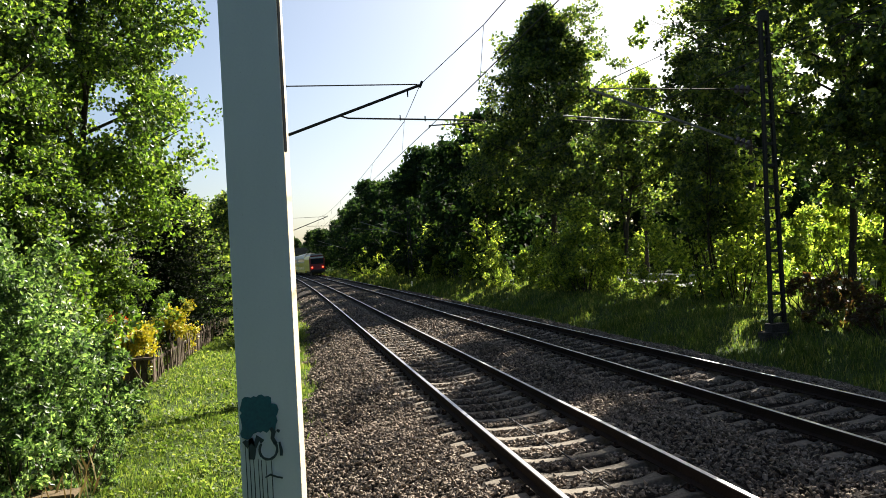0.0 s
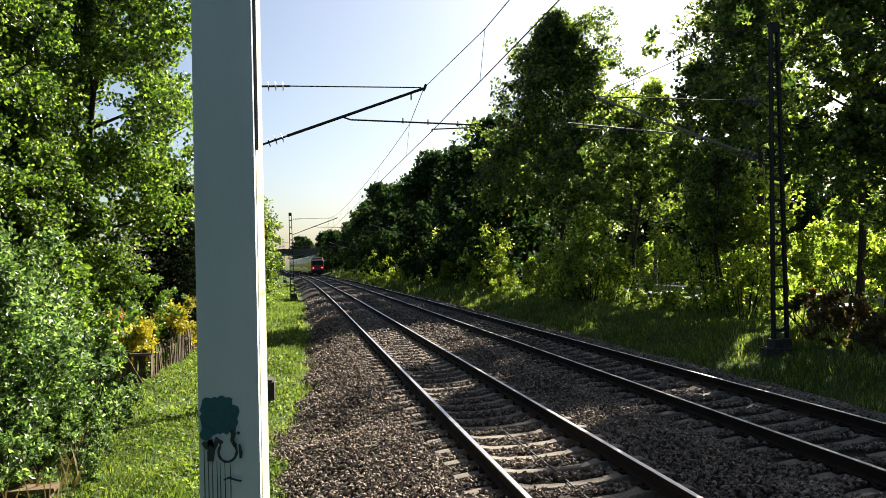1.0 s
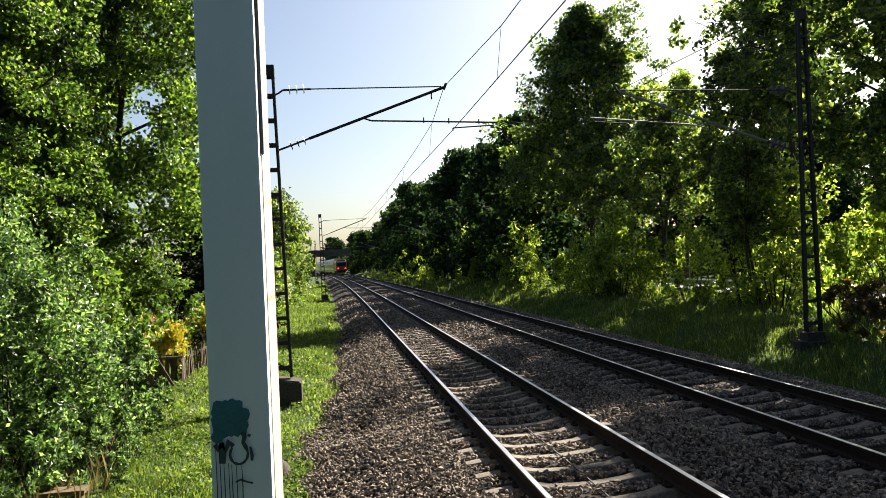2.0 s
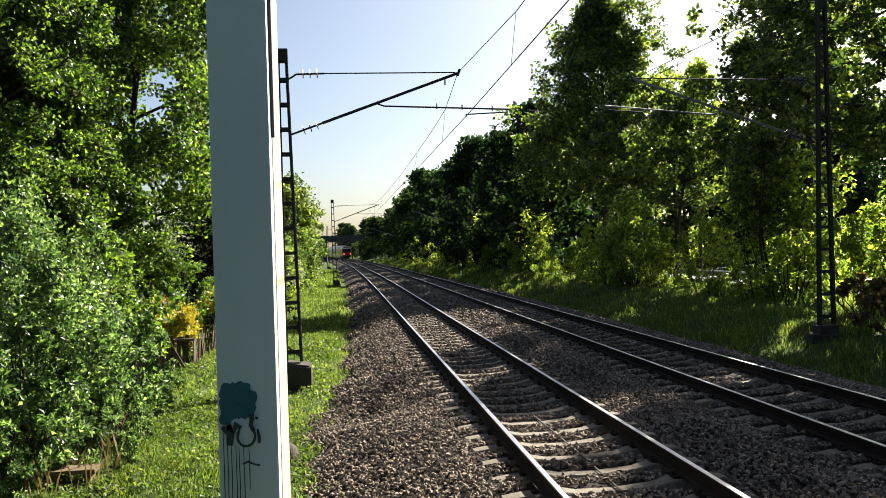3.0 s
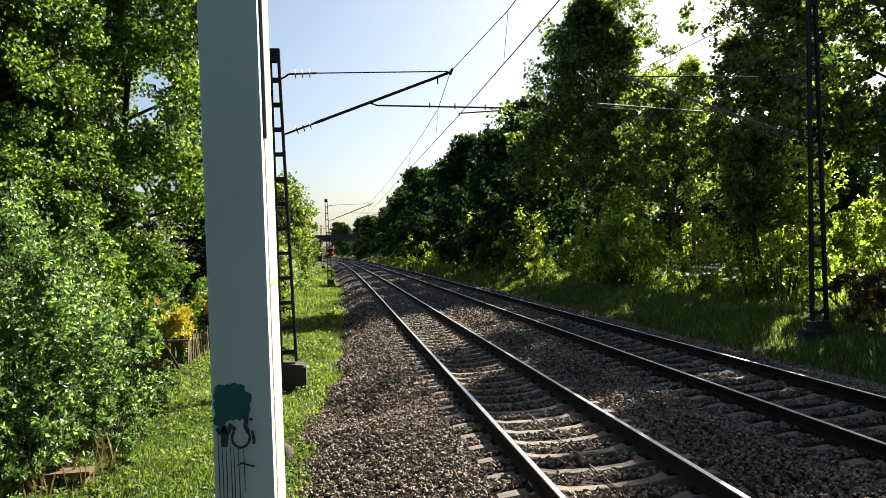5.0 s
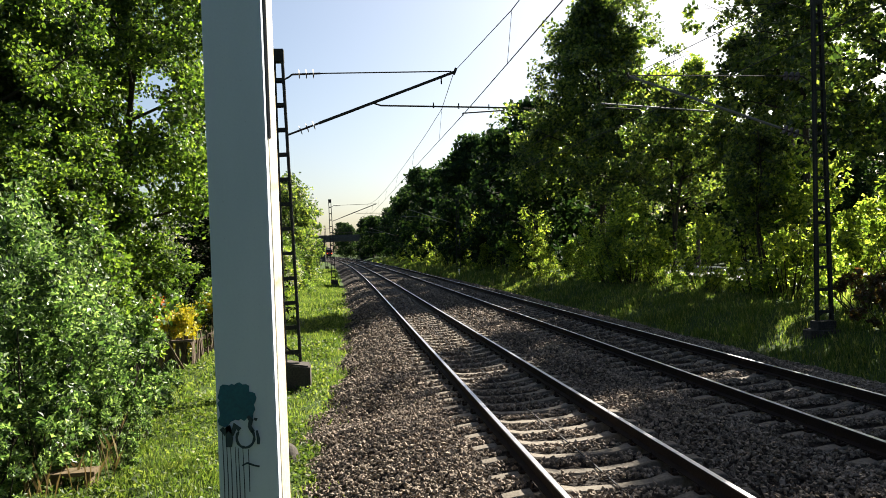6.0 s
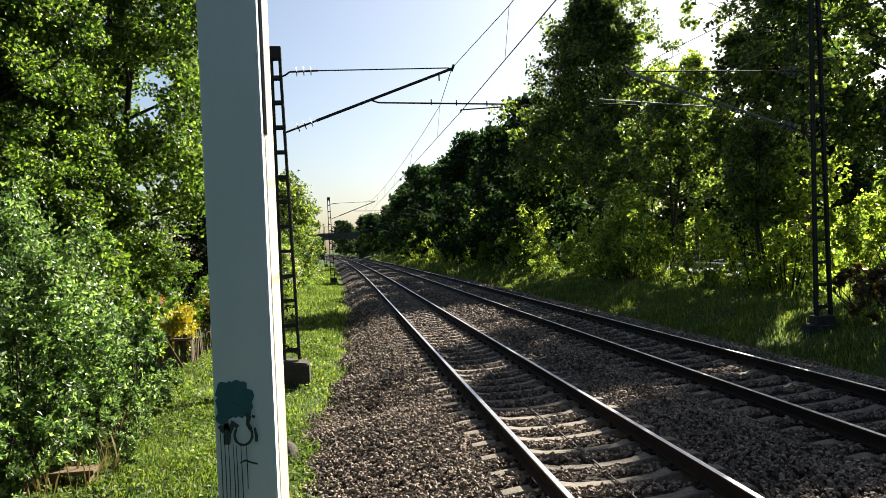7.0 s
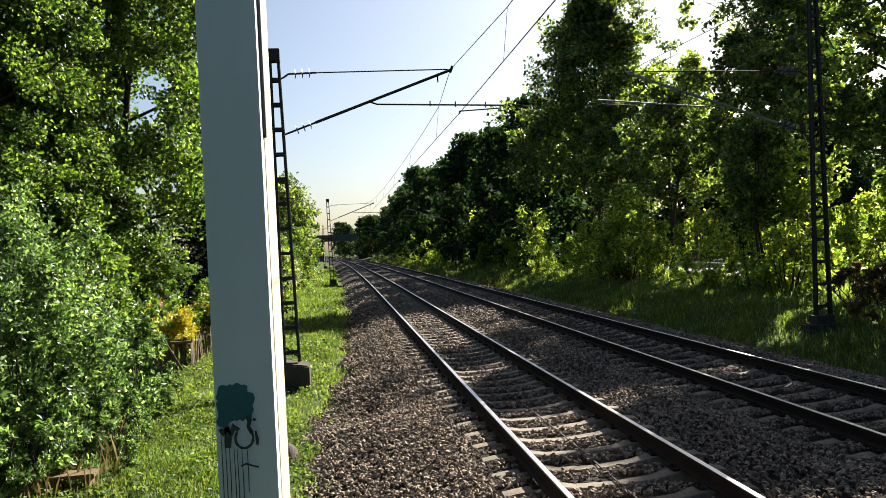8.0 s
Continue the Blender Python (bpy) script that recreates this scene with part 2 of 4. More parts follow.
def off(y):
    """How far the line has swung to the left at y."""
    y = np.maximum(np.asarray(y, float) - 40.0, 0)
    return y * y / 7540.0


def wob(x, y, f=1.0, k=0.0):
    return (np.sin(x * 1.7 * f + 1.3 + k) * np.cos(y * 1.3 * f - 0.7 + k) + 0.6 * np.sin(x * 3.9 * f - y * 2.9 * f + k) + 0.4 * np.cos(x * 7.3 * f + y * 6.1 * f)) / 2.0


def edge_s(y):
    """Where the grass meets the foot of the ballast."""
    y = np.asarray(y, float)
    e = np.interp(y, [6, 9, 11.5, 14, 16.5, 25, 32, 40, 60], [-0.6, -0.7, -1.0, -0.8, -0.3, -0.15, 0.15, 0.05, 0.0])
    return e + 0.13 * np.sin(y * 1.9) + 0.08 * np.sin(y * 4.7 + 1)


def ballast_z(s, y):
    z = np.interp(s, [0.95, 1.15, 3.85, 4.1, 4.55, 5.0, 7.7, 8.0, 9.2, 9.6], [-0.2, -0.2, -0.19, -0.16, -0.10, -0.17, -0.15, -0.15, -0.42, -0.6])
    e = edge_s(y)
    t = np.clip((s - e) / (0.95 - e), -1.5, 1)
    z = np.where(s < 0.95, np.where(t > 0, -0.63 + 0.43 * t ** 0.8, -0.63 + 0.12 * t), z) if np.ndim(s) else z
    z = z - 0.2 * np.exp(-((s - 0.1) / 0.6) ** 2 - ((y - 12.4) / 0.7) ** 2) + 0.1 * np.exp(-((s - 0.35) / 0.5) ** 2 - ((y - 10.2) / 1.1) ** 2)
    return z + 0.025 * wob(s, y)


def ground_z(s, y):
    z = np.interp(s, [-60, -9, -4, -0.6, -0.2, 0.6, 8.4, 9.2, 10.0, 11.3, 13, 17, 60], [-0.2, -0.35, -0.55, -0.6, -0.68, -0.75, -0.75, -0.52, -0.35, 0.02, 0.2, 0.22, 0.3])
    return z + 0.03 * wob(s, y, 0.7)


def grid_mesh(name, ss, ys, zf, mat):
    S, Y = np.meshgrid(ss, ys)
    Z = zf(S, Y)
    v = np.stack([S - off(Y), Y, Z], -1).reshape(-1, 3)
    a = np.arange((len(ys) - 1) * len(ss)).reshape(len(ys) - 1, len(ss))[:, :-1].ravel()
    return arrays(name, v, np.stack([a, a + 1, a + 1 + len(ss), a + len(ss)], -1), mat, smooth=True)


def rotations(rng, n, tilt=1.0):
    q = rng.normal(size=(n, 4))
    q[:, 1:3] *= tilt
    q /= np.linalg.norm(q, axis=1)[:, None]
    w, x, y, z = q.T
    return np.stack([np.stack([1 - 2 * (y * y + z * z), 2 * (x * y - w * z), 2 * (x * z + w * y)], -1),
                     np.stack([2 * (x * y + w * z), 1 - 2 * (x * x + z * z), 2 * (y * z - w * x)], -1),
                     np.stack([2 * (x * z - w * y), 2 * (y * z + w * x), 1 - 2 * (x * x + y * y)], -1)], 1)


LEAF = np.array([(0, 0, 0), (-0.36, 0.45, 0.1), (0, 1, -0.05), (0.36, 0.5, 0.1)])


def leaves(rng, at, size, tilt=0.8, narrow=1.0):
    """One folded leaf of about that size at each point."""
    n = len(at)
    s = size * rng.uniform(0.6, 1.3, n)
    shape = LEAF * (narrow, 1, 1)
    v = np.einsum("nij,kj->nki", rotations(rng, n, tilt), shape) * s[:, None, None] + at[:, None, :]
    f = np.arange(n * 4).reshape(n, 4)
    return v.reshape(-1, 3), f


def blades(rng, at, h, lean=0.35, width=0.012):
    n = len(at)
    hh = h * rng.uniform(0.5, 1.25, n)
    a = rng.uniform(0, 6.283, n)
    side = np.stack([np.cos(a), np.sin(a), np.zeros(n)], -1) * (width * rng.uniform(0.7, 1.5, n))[:, None]
    b = rng.uniform(0, 6.283, n)
    l = (hh * lean * rng.uniform(0.1, 1.0, n))[:, None] * np.stack([np.cos(b), np.sin(b), np.zeros(n)], -1)
    up = np.stack([np.zeros(n), np.zeros(n), hh], -1)
    v = np.stack([at - side, at + side, at + side * 0.6 + up * 0.6 + l * 0.4, at + up + l], 1)
    return v.reshape(-1, 3), np.arange(n * 4).reshape(n, 4)


def tubes(paths, sides=6):
    """Tapered tubes; each path a list of (point, radius)."""
    V, F, base = [], [], 0
    ang = np.arange(sides) * 2 * math.pi / sides
    for path in paths:
        pts = np.array([p for p, r in path], float)
        d = np.gradient(pts, axis=0)
        d /= np.linalg.norm(d, axis=1)[:, None] + 1e-9
        ref = np.array([0.31, 0.95, 0.05])
        u = np.cross(d, ref)
        u /= np.linalg.norm(u, axis=1)[:, None] + 1e-9
        w = np.cross(d, u)
        for i, (p, r) in enumerate(path):
            V.append(pts[i] + r * (np.cos(ang)[:, None] * u[i] + np.sin(ang)[:, None] * w[i]))
        for i in range(len(path) - 1):
            a = base + i * sides + np.arange(sides)
            b = base + i * sides + (np.arange(sides) + 1) % sides
            F.append(np.stack([a, b, b + sides, a + sides], -1))
        base += len(path) * sides
    return np.concatenate(V), np.concatenate(F)


def tree(seed, h, r, clusters, per, size, leaf_mat, crown_from=0.2, trunk_r=0.16, spread=0.55, lean=0.0, stems=1, name="tree", fill=0.35, sides=6, taper=2.4):
    """A broad-leaved tree: bent trunk, limbs and twigs, and a crown of leaf clumps round the twigs."""
    rng = np.random.default_rng(seed)
    root = empty(name)
    paths, mids = [], []
    for st in range(stems):
        a0 = rng.uniform(0, 6.28)
        sway = rng.normal(0, 0.25, 2) + (np.array([math.cos(a0), math.sin(a0)]) * 1.1 if stems > 1 else 0)
        n = 9
        zs = np.linspace(-0.25, h * 0.93, n)
        tr = [((sway[0] * (z / h) * 1.5 + 0.12 * math.sin(z * 0.9 + seed + st) + lean * z / h + (0.25 * math.cos(a0) if stems > 1 else 0),
                sway[1] * (z / h) * 1.5 + 0.12 * math.cos(z * 0.7 + seed) + (0.25 * math.sin(a0) if stems > 1 else 0), z),
               trunk_r * (1.25 if i == 0 else 1) * (1 - 0.93 * max(z, 0) / h) + 0.01) for i, z in enumerate(zs)]
        paths.append(tr)
        tp = np.array([p for p, _ in tr])
        limbs = max(10, int(22 / stems))
        for i in range(limbs):
            f = crown_from + (0.97 - crown_from) * (i + rng.uniform(0, 1)) / limbs
            z = f * h * 0.93
            p0 = np.array([np.interp(z, tp[:, 2], tp[:, k]) for k in range(3)])
            az = i * 2.4 + rng.uniform(-0.5, 0.5)
            g = (f - crown_from) / (1 - crown_from)
            length = r * (0.45 + 0.62 * math.sin(math.pi * min(1, g * 0.85 + 0.22))) * rng.uniform(0.62, 1.2) * (1 - 0.35 * g)
            rise = rng.uniform(0.1, 0.55) + 0.6 * g
            dirv = np.array([math.cos(az), math.sin(az), rise])
            p1 = p0 + dirv * length * 0.55 + rng.normal(0, 0.12, 3)
            p2 = p0 + dirv * length + np.array([0, 0, -0.12 * length]) + rng.normal(0, 0.2, 3)
            r0 = trunk_r * 0.45 * (1 - 0.7 * f)
            paths.append([(p0, r0 + 0.012), (p1, r0 * 0.6 + 0.008), (p2, 0.008)])
            for j in range(4):
                q0 = p0 + (p2 - p0) * rng.uniform(0.35, 0.95)
                q1 = q0 + rng.normal(0, 1, 3) * length * 0.28 * np.array([1, 1, 0.7])
                paths.append([(q0, r0 * 0.3 + 0.006), ((q0 + q1) / 2 + rng.normal(0, 0.05, 3), r0 * 0.2 + 0.005), (q1, 0.004)])
                mids.append((q0 + q1) / 2)
                mids.append(q1)
            mids.append(p2)
    mids = np.array(mids)
    link("trunk", arrays("trunk", *tubes(paths, sides), M_BARK, smooth=True), root)
    c = mids[rng.integers(0, len(mids), clusters)] + rng.normal(0, 0.28, (clusters, 3))
    # part of the clumps fill an uneven egg-shaped outline
    m = int(clusters * fill)
    g, az = rng.uniform(0, 1, m) ** 0.85, rng.uniform(0, 2 * math.pi, m)
    wide = r * (1 - g ** taper) ** (0.6 if taper > 2 else 0.85) * np.minimum(1, 0.7 + 0.9 * g) * (0.84 + 0.16 * np.sin(az * 3 + seed) + 0.14 * np.sin(g * 11 + az * 2)) * rng.uniform(0.5, 1.0, m)
    zz = h * (crown_from + (0.97 - crown_from) * g)
    c[:m] = np.stack([np.cos(az) * wide + lean * zz / h, np.sin(az) * wide, zz], -1)
    rad = rng.uniform(0.35, 1.0, clusters) * spread
    k = rng.integers(0, clusters, clusters * per)
    d = rng.normal(size=(clusters * per, 3))
    d /= np.linalg.norm(d, axis=1)[:, None]
    pts = c[k] + d * (rad[k] * rng.uniform(0.25, 1.0, len(k)) ** 0.6)[:, None] * np.array([1, 1, 0.75])
    pts = pts[pts[:, 2] > h * crown_from * 0.5]
    link("crown", arrays("crown", *leaves(rng, pts, size), leaf_mat), root)
    return root


def shrub(seed, rx, ry, h, n, size, mat, stems=10, narrow=1.0, floor=0.05, name="shrub", extra=None, clump=0.19):
    """A dense bush: stems from the ground, leaf clumps over an uneven dome."""
    rng = np.random.default_rng(seed)
    root = empty(name)
    paths, tips = [], []
    for i in range(stems):
        a, q = rng.uniform(0, 6.283), rng.uniform(0.2, 1.0) ** 0.5
        top = np.array([math.cos(a) * rx * q * 0.9, math.sin(a) * ry * q * 0.9, h * (1 - 0.45 * q * q) * rng.uniform(0.75, 1.05)])
        b = np.array([top[0] * 0.25, top[1] * 0.25, -0.1])
        mid = (b + top) / 2 + rng.normal(0, 0.08, 3) * h * 0.3
        paths.append([(b, 0.022), (mid, 0.014), (top, 0.004)])
    for path in paths:
        link("stem", arrays("stem", *tubes([path], 5), M_BARK, smooth=True), root)
    nc = max(26, n // 75)
    a, q = rng.uniform(0, 6.283, nc), rng.uniform(0.0, 1.0, nc) ** 0.5
    t = rng.uniform(floor, 1.0, nc) ** 0.8
    edge = np.sqrt(np.maximum(1 - t ** 2.2, 0.02)) * (0.8 + 0.42 * np.sin(a * 3 + seed) * np.cos(t * 6 + seed) + 0.15 * np.sin(a * 7 + t * 9))
    q = 0.45 + 0.55 * q
    c = np.stack([np.cos(a) * rx * q * edge, np.sin(a) * ry * q * edge, t * h * (1 + 0.16 * np.sin(a * 4 + seed * 2))], -1)
    rad = rng.uniform(0.4, 1.0, nc) * min(rx, ry, h) * clump
    k = rng.integers(0, nc, n)
    d = rng.normal(size=(n, 3))
    pts = c[k] + d / np.linalg.norm(d, axis=1)[:, None] * (rad[k] * rng.uniform(0.2, 1, n) ** 0.5)[:, None]
    pts[:, 2] = np.abs(pts[:, 2]) + 0.02
    link("foliage", arrays("foliage", *leaves(rng, pts, size, 0.8, narrow), mat), root)
    if extra:
        pmat, count, psize, low, high = extra
        sel = c[(c[:, 2] > low * h) & (c[:, 2] < high * h)]
        k = rng.integers(0, len(sel), count)
        pts = sel[k] * np.array([1.06, 1.06, 1.0]) + rng.normal(0, 0.09, (count, 3))
        link("blossom", arrays("blossom", *leaves(rng, pts, psize), pmat), root)
    return root

# ---- ground, ballast ----
def spaced(*runs):
    return np.concatenate([np.arange(a, b, s) for a, b, s in runs])


ys = np.concatenate([spaced((-1200, -60, 190), (-60, -8, 4), (-8, 40, 0.6), (40, 120, 2.5), (120, 480, 12)), [480, 700, 1100, 1800, 2600]])
ss = np.concatenate([[-2200, -1000, -400, -150], spaced((-60, -12, 4), (-12, 18, 0.4), (18, 60, 4)), [60, 150, 400, 1000, 2200]])


def far_off(y):
    return off(np.minimum(y, 480))


S, Y = np.meshgrid(ss, ys)
gv = np.stack([S - far_off(Y), Y, ground_z(S, Y)], -1).reshape(-1, 3)
ga = np.arange((len(ys) - 1) * len(ss)).reshape(len(ys) - 1, len(ss))[:, :-1].ravel()
ground = link("ground", arrays("ground", gv, np.stack([ga, ga + 1, ga + 1 + len(ss), ga + len(ss)], -1), M_EARTH, smooth=True))
tagged(ground, "grassy earth verge beside the railway line", "ground", kind="structure")

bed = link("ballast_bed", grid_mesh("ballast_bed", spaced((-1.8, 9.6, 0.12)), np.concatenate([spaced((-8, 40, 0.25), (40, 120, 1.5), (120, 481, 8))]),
                                    lambda s, y: ballast_z(s, y) - 0.045, M_BED_SHADE))
tagged(bed, "near-black ballast sheet under two tracks, with gap shade in its colour", "ballast bed", kind="structure")

TRACKS = ((1.75, 0.0), (5.59, 0.02))          # near rail's place and height, one pair for each track
GAUGE, CANT = 1.505, 0.04
SPACING = 0.6


def stones():
    rng = np.random.default_rng(5)
    octa = np.array([(1, 0, 0), (-1, 0, 0), (0, 1, 0), (0, -1, 0), (0, 0, 1), (0, 0, -1)], float)
    faces = np.array([(0, 2, 4), (2, 1, 4), (1, 3, 4), (3, 0, 4), (2, 0, 5), (1, 2, 5), (3, 1, 5), (0, 3, 5)])
    P, R = [], []
    for y0, y1, dens, size in ((3.5, 13, 560, 0.026), (13, 24, 240, 0.033), (24, 45, 70, 0.046), (45, 60, 25, 0.06)):
        n = int((y1 - y0) * 9.9 * dens)
        s, y = rng.uniform(-1.4, 9.4, n), rng.uniform(y0, y1, n)
        keep = rng.uniform(0, 1, n) < np.clip((s - edge_s(y) + 0.6) / 0.9, 0.03, 1)
        for x0, z0 in TRACKS:
            across = np.abs(s - x0 - GAUGE / 2) < 1.24
            k = np.abs((y / SPACING + 0.5) % 1 - 0.5) * SPACING
            keep &= ~(across & (k < 0.145))
            for g in (0, GAUGE):
                keep &= np.abs(s - x0 - g) > 0.085
        s, y = s[keep], y[keep]
        r = size * rng.uniform(0.55, 1.35, len(s))
        P.append(np.stack([s - off(y), y, ballast_z(s, y) + r * rng.uniform(-0.3, 0.7, len(s))], -1))
        R.append(r)
    P, R = np.concatenate(P), np.concatenate(R)
    n = len(P)
    shape = (octa[None] * rng.uniform(0.6, 1.3, (n, 6, 1)) + rng.normal(0, 0.16, (n, 6, 3))) * (1.1, 1.0, 0.72)
    v = np.einsum("nij,nkj->nki", rotations(rng, n, 0.4), shape) * R[:, None, None] + P[:, None, :]
    f = faces[None] + (np.arange(n) * 6)[:, None, None]
    ob = link("ballast", arrays("ballast", v.reshape(-1, 3), f.reshape(-1, 3), M_STONE))
    tagged(ob, "loose angular brown-grey ballast stones around the sleepers", "ballast", kind="stuff")


stones()

# ---- the two tracks ----
def rail_mesh(x0, z0, part_top):
    """Rail along the line: foot, web and head, or the polished running surface alone."""
    if part_top:
        prof = [(-0.034, -0.006), (-0.026, 0.002), (0.026, 0.002), (0.034, -0.006)]
    else:
        prof = [(-0.07, -0.155), (-0.07, -0.145), (-0.012, -0.125), (-0.009, -0.045), (-0.036, -0.034), (-0.036, -0.004), (-0.028, 0.0),
                (0.028, 0.0), (0.036, -0.004), (0.036, -0.034), (0.009, -0.045), (0.012, -0.125), (0.07, -0.145), (0.07, -0.155)]
    prof = np.array(prof)
    yy = np.concatenate([spaced((-8, 40, 4), (40, 480, 3))])
    k = len(prof)
    v = np.stack([np.stack([x0 - off(yy) + px, yy, np.full(len(yy), z0 + pz)], -1) for px, pz in prof], 1).reshape(-1, 3)
    F = []
    for i in range(len(yy) - 1):
        a = i * k + np.arange(k - 1)
        F.append(np.stack([a, a + k, a + k + 1, a + 1], -1))
    return v, np.concatenate(F)


def sleeper_mesh():
    """Concrete sleeper: trapezium section, seats under the rails and a waist between them."""
    xs = np.array([-1.22, -1.19, -0.98, -0.60, -0.42, 0.0, 0.42, 0.60, 0.98, 1.19, 1.22])
    top = np.array([-0.235, -0.205, -0.185, -0.175, -0.215, -0.235, -0.215, -0.175, -0.185, -0.205, -0.235])
    half = np.array([0.08, 0.09, 0.095, 0.095, 0.085, 0.08, 0.085, 0.095, 0.095, 0.09, 0.08])
    V, F = [], []
    for x, t, h in zip(xs, top, half):
        V += [(x, -h - 0.04, -0.37), (x, -h, t - 0.012), (x, -h + 0.012, t), (x, h - 0.012, t), (x, h, t - 0.012), (x, h + 0.04, -0.37)]
    for i in range(len(xs) - 1):
        for j in range(5):
            F.append((i * 6 + j, i * 6 + j + 6, i * 6 + j + 7, i * 6 + j + 1))
    for e in (0, (len(xs) - 1) * 6):
        F += [(e, e + 1, e + 4, e + 5), (e + 1, e + 2, e + 3, e + 4)]
    return arrays("sleeper", V, F, M_SLEEPER)


def clip_mesh():
    bm = bmesh.new()
    for g in (-GAUGE / 2, GAUGE / 2):
        for s in (-1, 1):
            box(bm, g + s * 0.105 - 0.035, g + s * 0.105 + 0.035, -0.06, 0.06, -0.178, -0.15, 0.006)
            rod(bm, (g + s * 0.12, 0, -0.16), (g + s * 0.12, 0, -0.105), 0.018, sides=6)
    me = bpy.data.meshes.new("rail_fastening")
    bm.to_mesh(me)
    bm.free()
    me.materials.append(M_RAIL)
    return me


SLEEPER, CLIPS = sleeper_mesh(), clip_mesh()
CANT_DEG = math.degrees(math.atan2(CANT, GAUGE))
sleeper_jobs = []
for num, (x0, z0) in enumerate(TRACKS):
    track = empty("railway_track")
    tagged(track, ("railway track with polished rails on pale concrete sleepers", "railway track with rusty rails on shaded concrete sleepers")[num], "railway track", "pair of tracks", "structure")
    for g, z in ((0, 0), (GAUGE, CANT)):
        rail = link("rail", arrays("rail", *rail_mesh(x0 + g, z0 + z, False), M_RAIL), track)
        link("running_surface", arrays("running_surface", *rail_mesh(x0 + g, z0 + z, True), M_RAILTOP), rail, "bright worn top of the rail")
    if num == 0:
        cy = spaced((2, 70, 0.6))
        cable = [((x0 + 0.76 + 0.02 * math.sin(y * 0.9) - float(off(y)), y, z0 + CANT / 2 - 0.215), 0.011) for y in cy]
        link("cable", arrays("cable", *tubes([cable], 5), M_DARK), track, "thin black cable laid along the sleepers")
    sleeper_jobs.append((track, x0, z0))


def lay_sleepers():
    for num, (track, x0, z0) in enumerate(sleeper_jobs):
        rng = np.random.default_rng(40 + num)
        for i in range(0, 280):
            y = i * SPACING
            x = x0 + GAUGE / 2 - float(off(y))
            ob = link("sleeper", SLEEPER, track)
            ob.matrix_basis = pose(x + rng.normal(0, 0.012), y + rng.normal(0, 0.008), z0 + CANT / 2 - 0.002, 0, -CANT_DEG, math.degrees(max(y - 40, 0) / 3770) + rng.normal(0, 0.5))
            if 3 < y < 26:
                link("rail_fastening", CLIPS, ob)


# ---- overhead line ----
def lattice_mast(at, h, wide_top, wide_base, step, side, z_base, label, group="overhead line masts", deep=0.09):
    """Two channels tied by batten plates; the leg towards the track leans in. side: +1 if the track lies at +x."""
    root = empty("catenary_mast", at)
    tagged(root, label, "mast", group)
    for leg, (b, t) in enumerate(((0, 0), (wide_base * side, wide_top * side))):
        bm = bmesh.new()
        for yy in (-deep, deep):
            q = [(b - 0.028, yy - 0.012), (b + 0.028, yy - 0.012), (b + 0.028, yy + 0.012), (b - 0.028, yy + 0.012)]
            lo = [bm.verts.new((x, y, z_base)) for x, y in q]
            hi = [bm.verts.new((x - b + t, y, h)) for x, y in q]
            for i in range(4):
                bm.faces.new((lo[i], lo[(i + 1) % 4], hi[(i + 1) % 4], hi[i]))
            bm.faces.new(hi)
        v0 = [(b + 0.012 * side * (-1 if leg == 0 else 1), yy, z_base) for yy in (-deep, deep)]
        v1 = [(t + 0.012 * side * (-1 if leg == 0 else 1), yy, h) for yy in (deep, -deep)]
        bm.faces.new([bm.verts.new(p) for p in v0 + v1])
        part("leg", bm, M_STEEL, root)
    z, i = z_base + 0.2, 0
    while z < h - 0.3:
        w = wide_base + (wide_top - wide_base) * (z - z_base) / (h - z_base)
        xa, xb = sorted((0, w * side))
        boxed("batten_plate", (xa, xb, -deep - 0.014, -deep - 0.004, z - 0.035, z + 0.035), M_STEEL, root)
        boxed("batten_plate", (xa, xb, deep + 0.004, deep + 0.014, z - 0.035, z + 0.035), M_STEEL, root)
        z += step
    xa, xb = sorted((-0.04 * side, (wide_top + 0.04) * side))
    boxed("head_plate", (xa, xb, -deep - 0.02, deep + 0.02, h - 0.26, h + 0.01), M_STEEL, root, bevel=0.01)
    rodded("foot_brace", [(0, -deep - 0.01, z_base + 0.35), (wide_base * side, -deep - 0.01, z_base + 0.1)], 0.018, M_STEEL, root)
    return root


def insulator(bm, a, b):
    a, b = Vector(a), Vector(b)
    rod(bm, a, b, 0.022)
    for f in (0.25, 0.5, 0.75):
        c = a.lerp(b, f)
        d = (b - a).normalized() * 0.01
        rod(bm, c - d, c + d, 0.11, 0.08, 12)


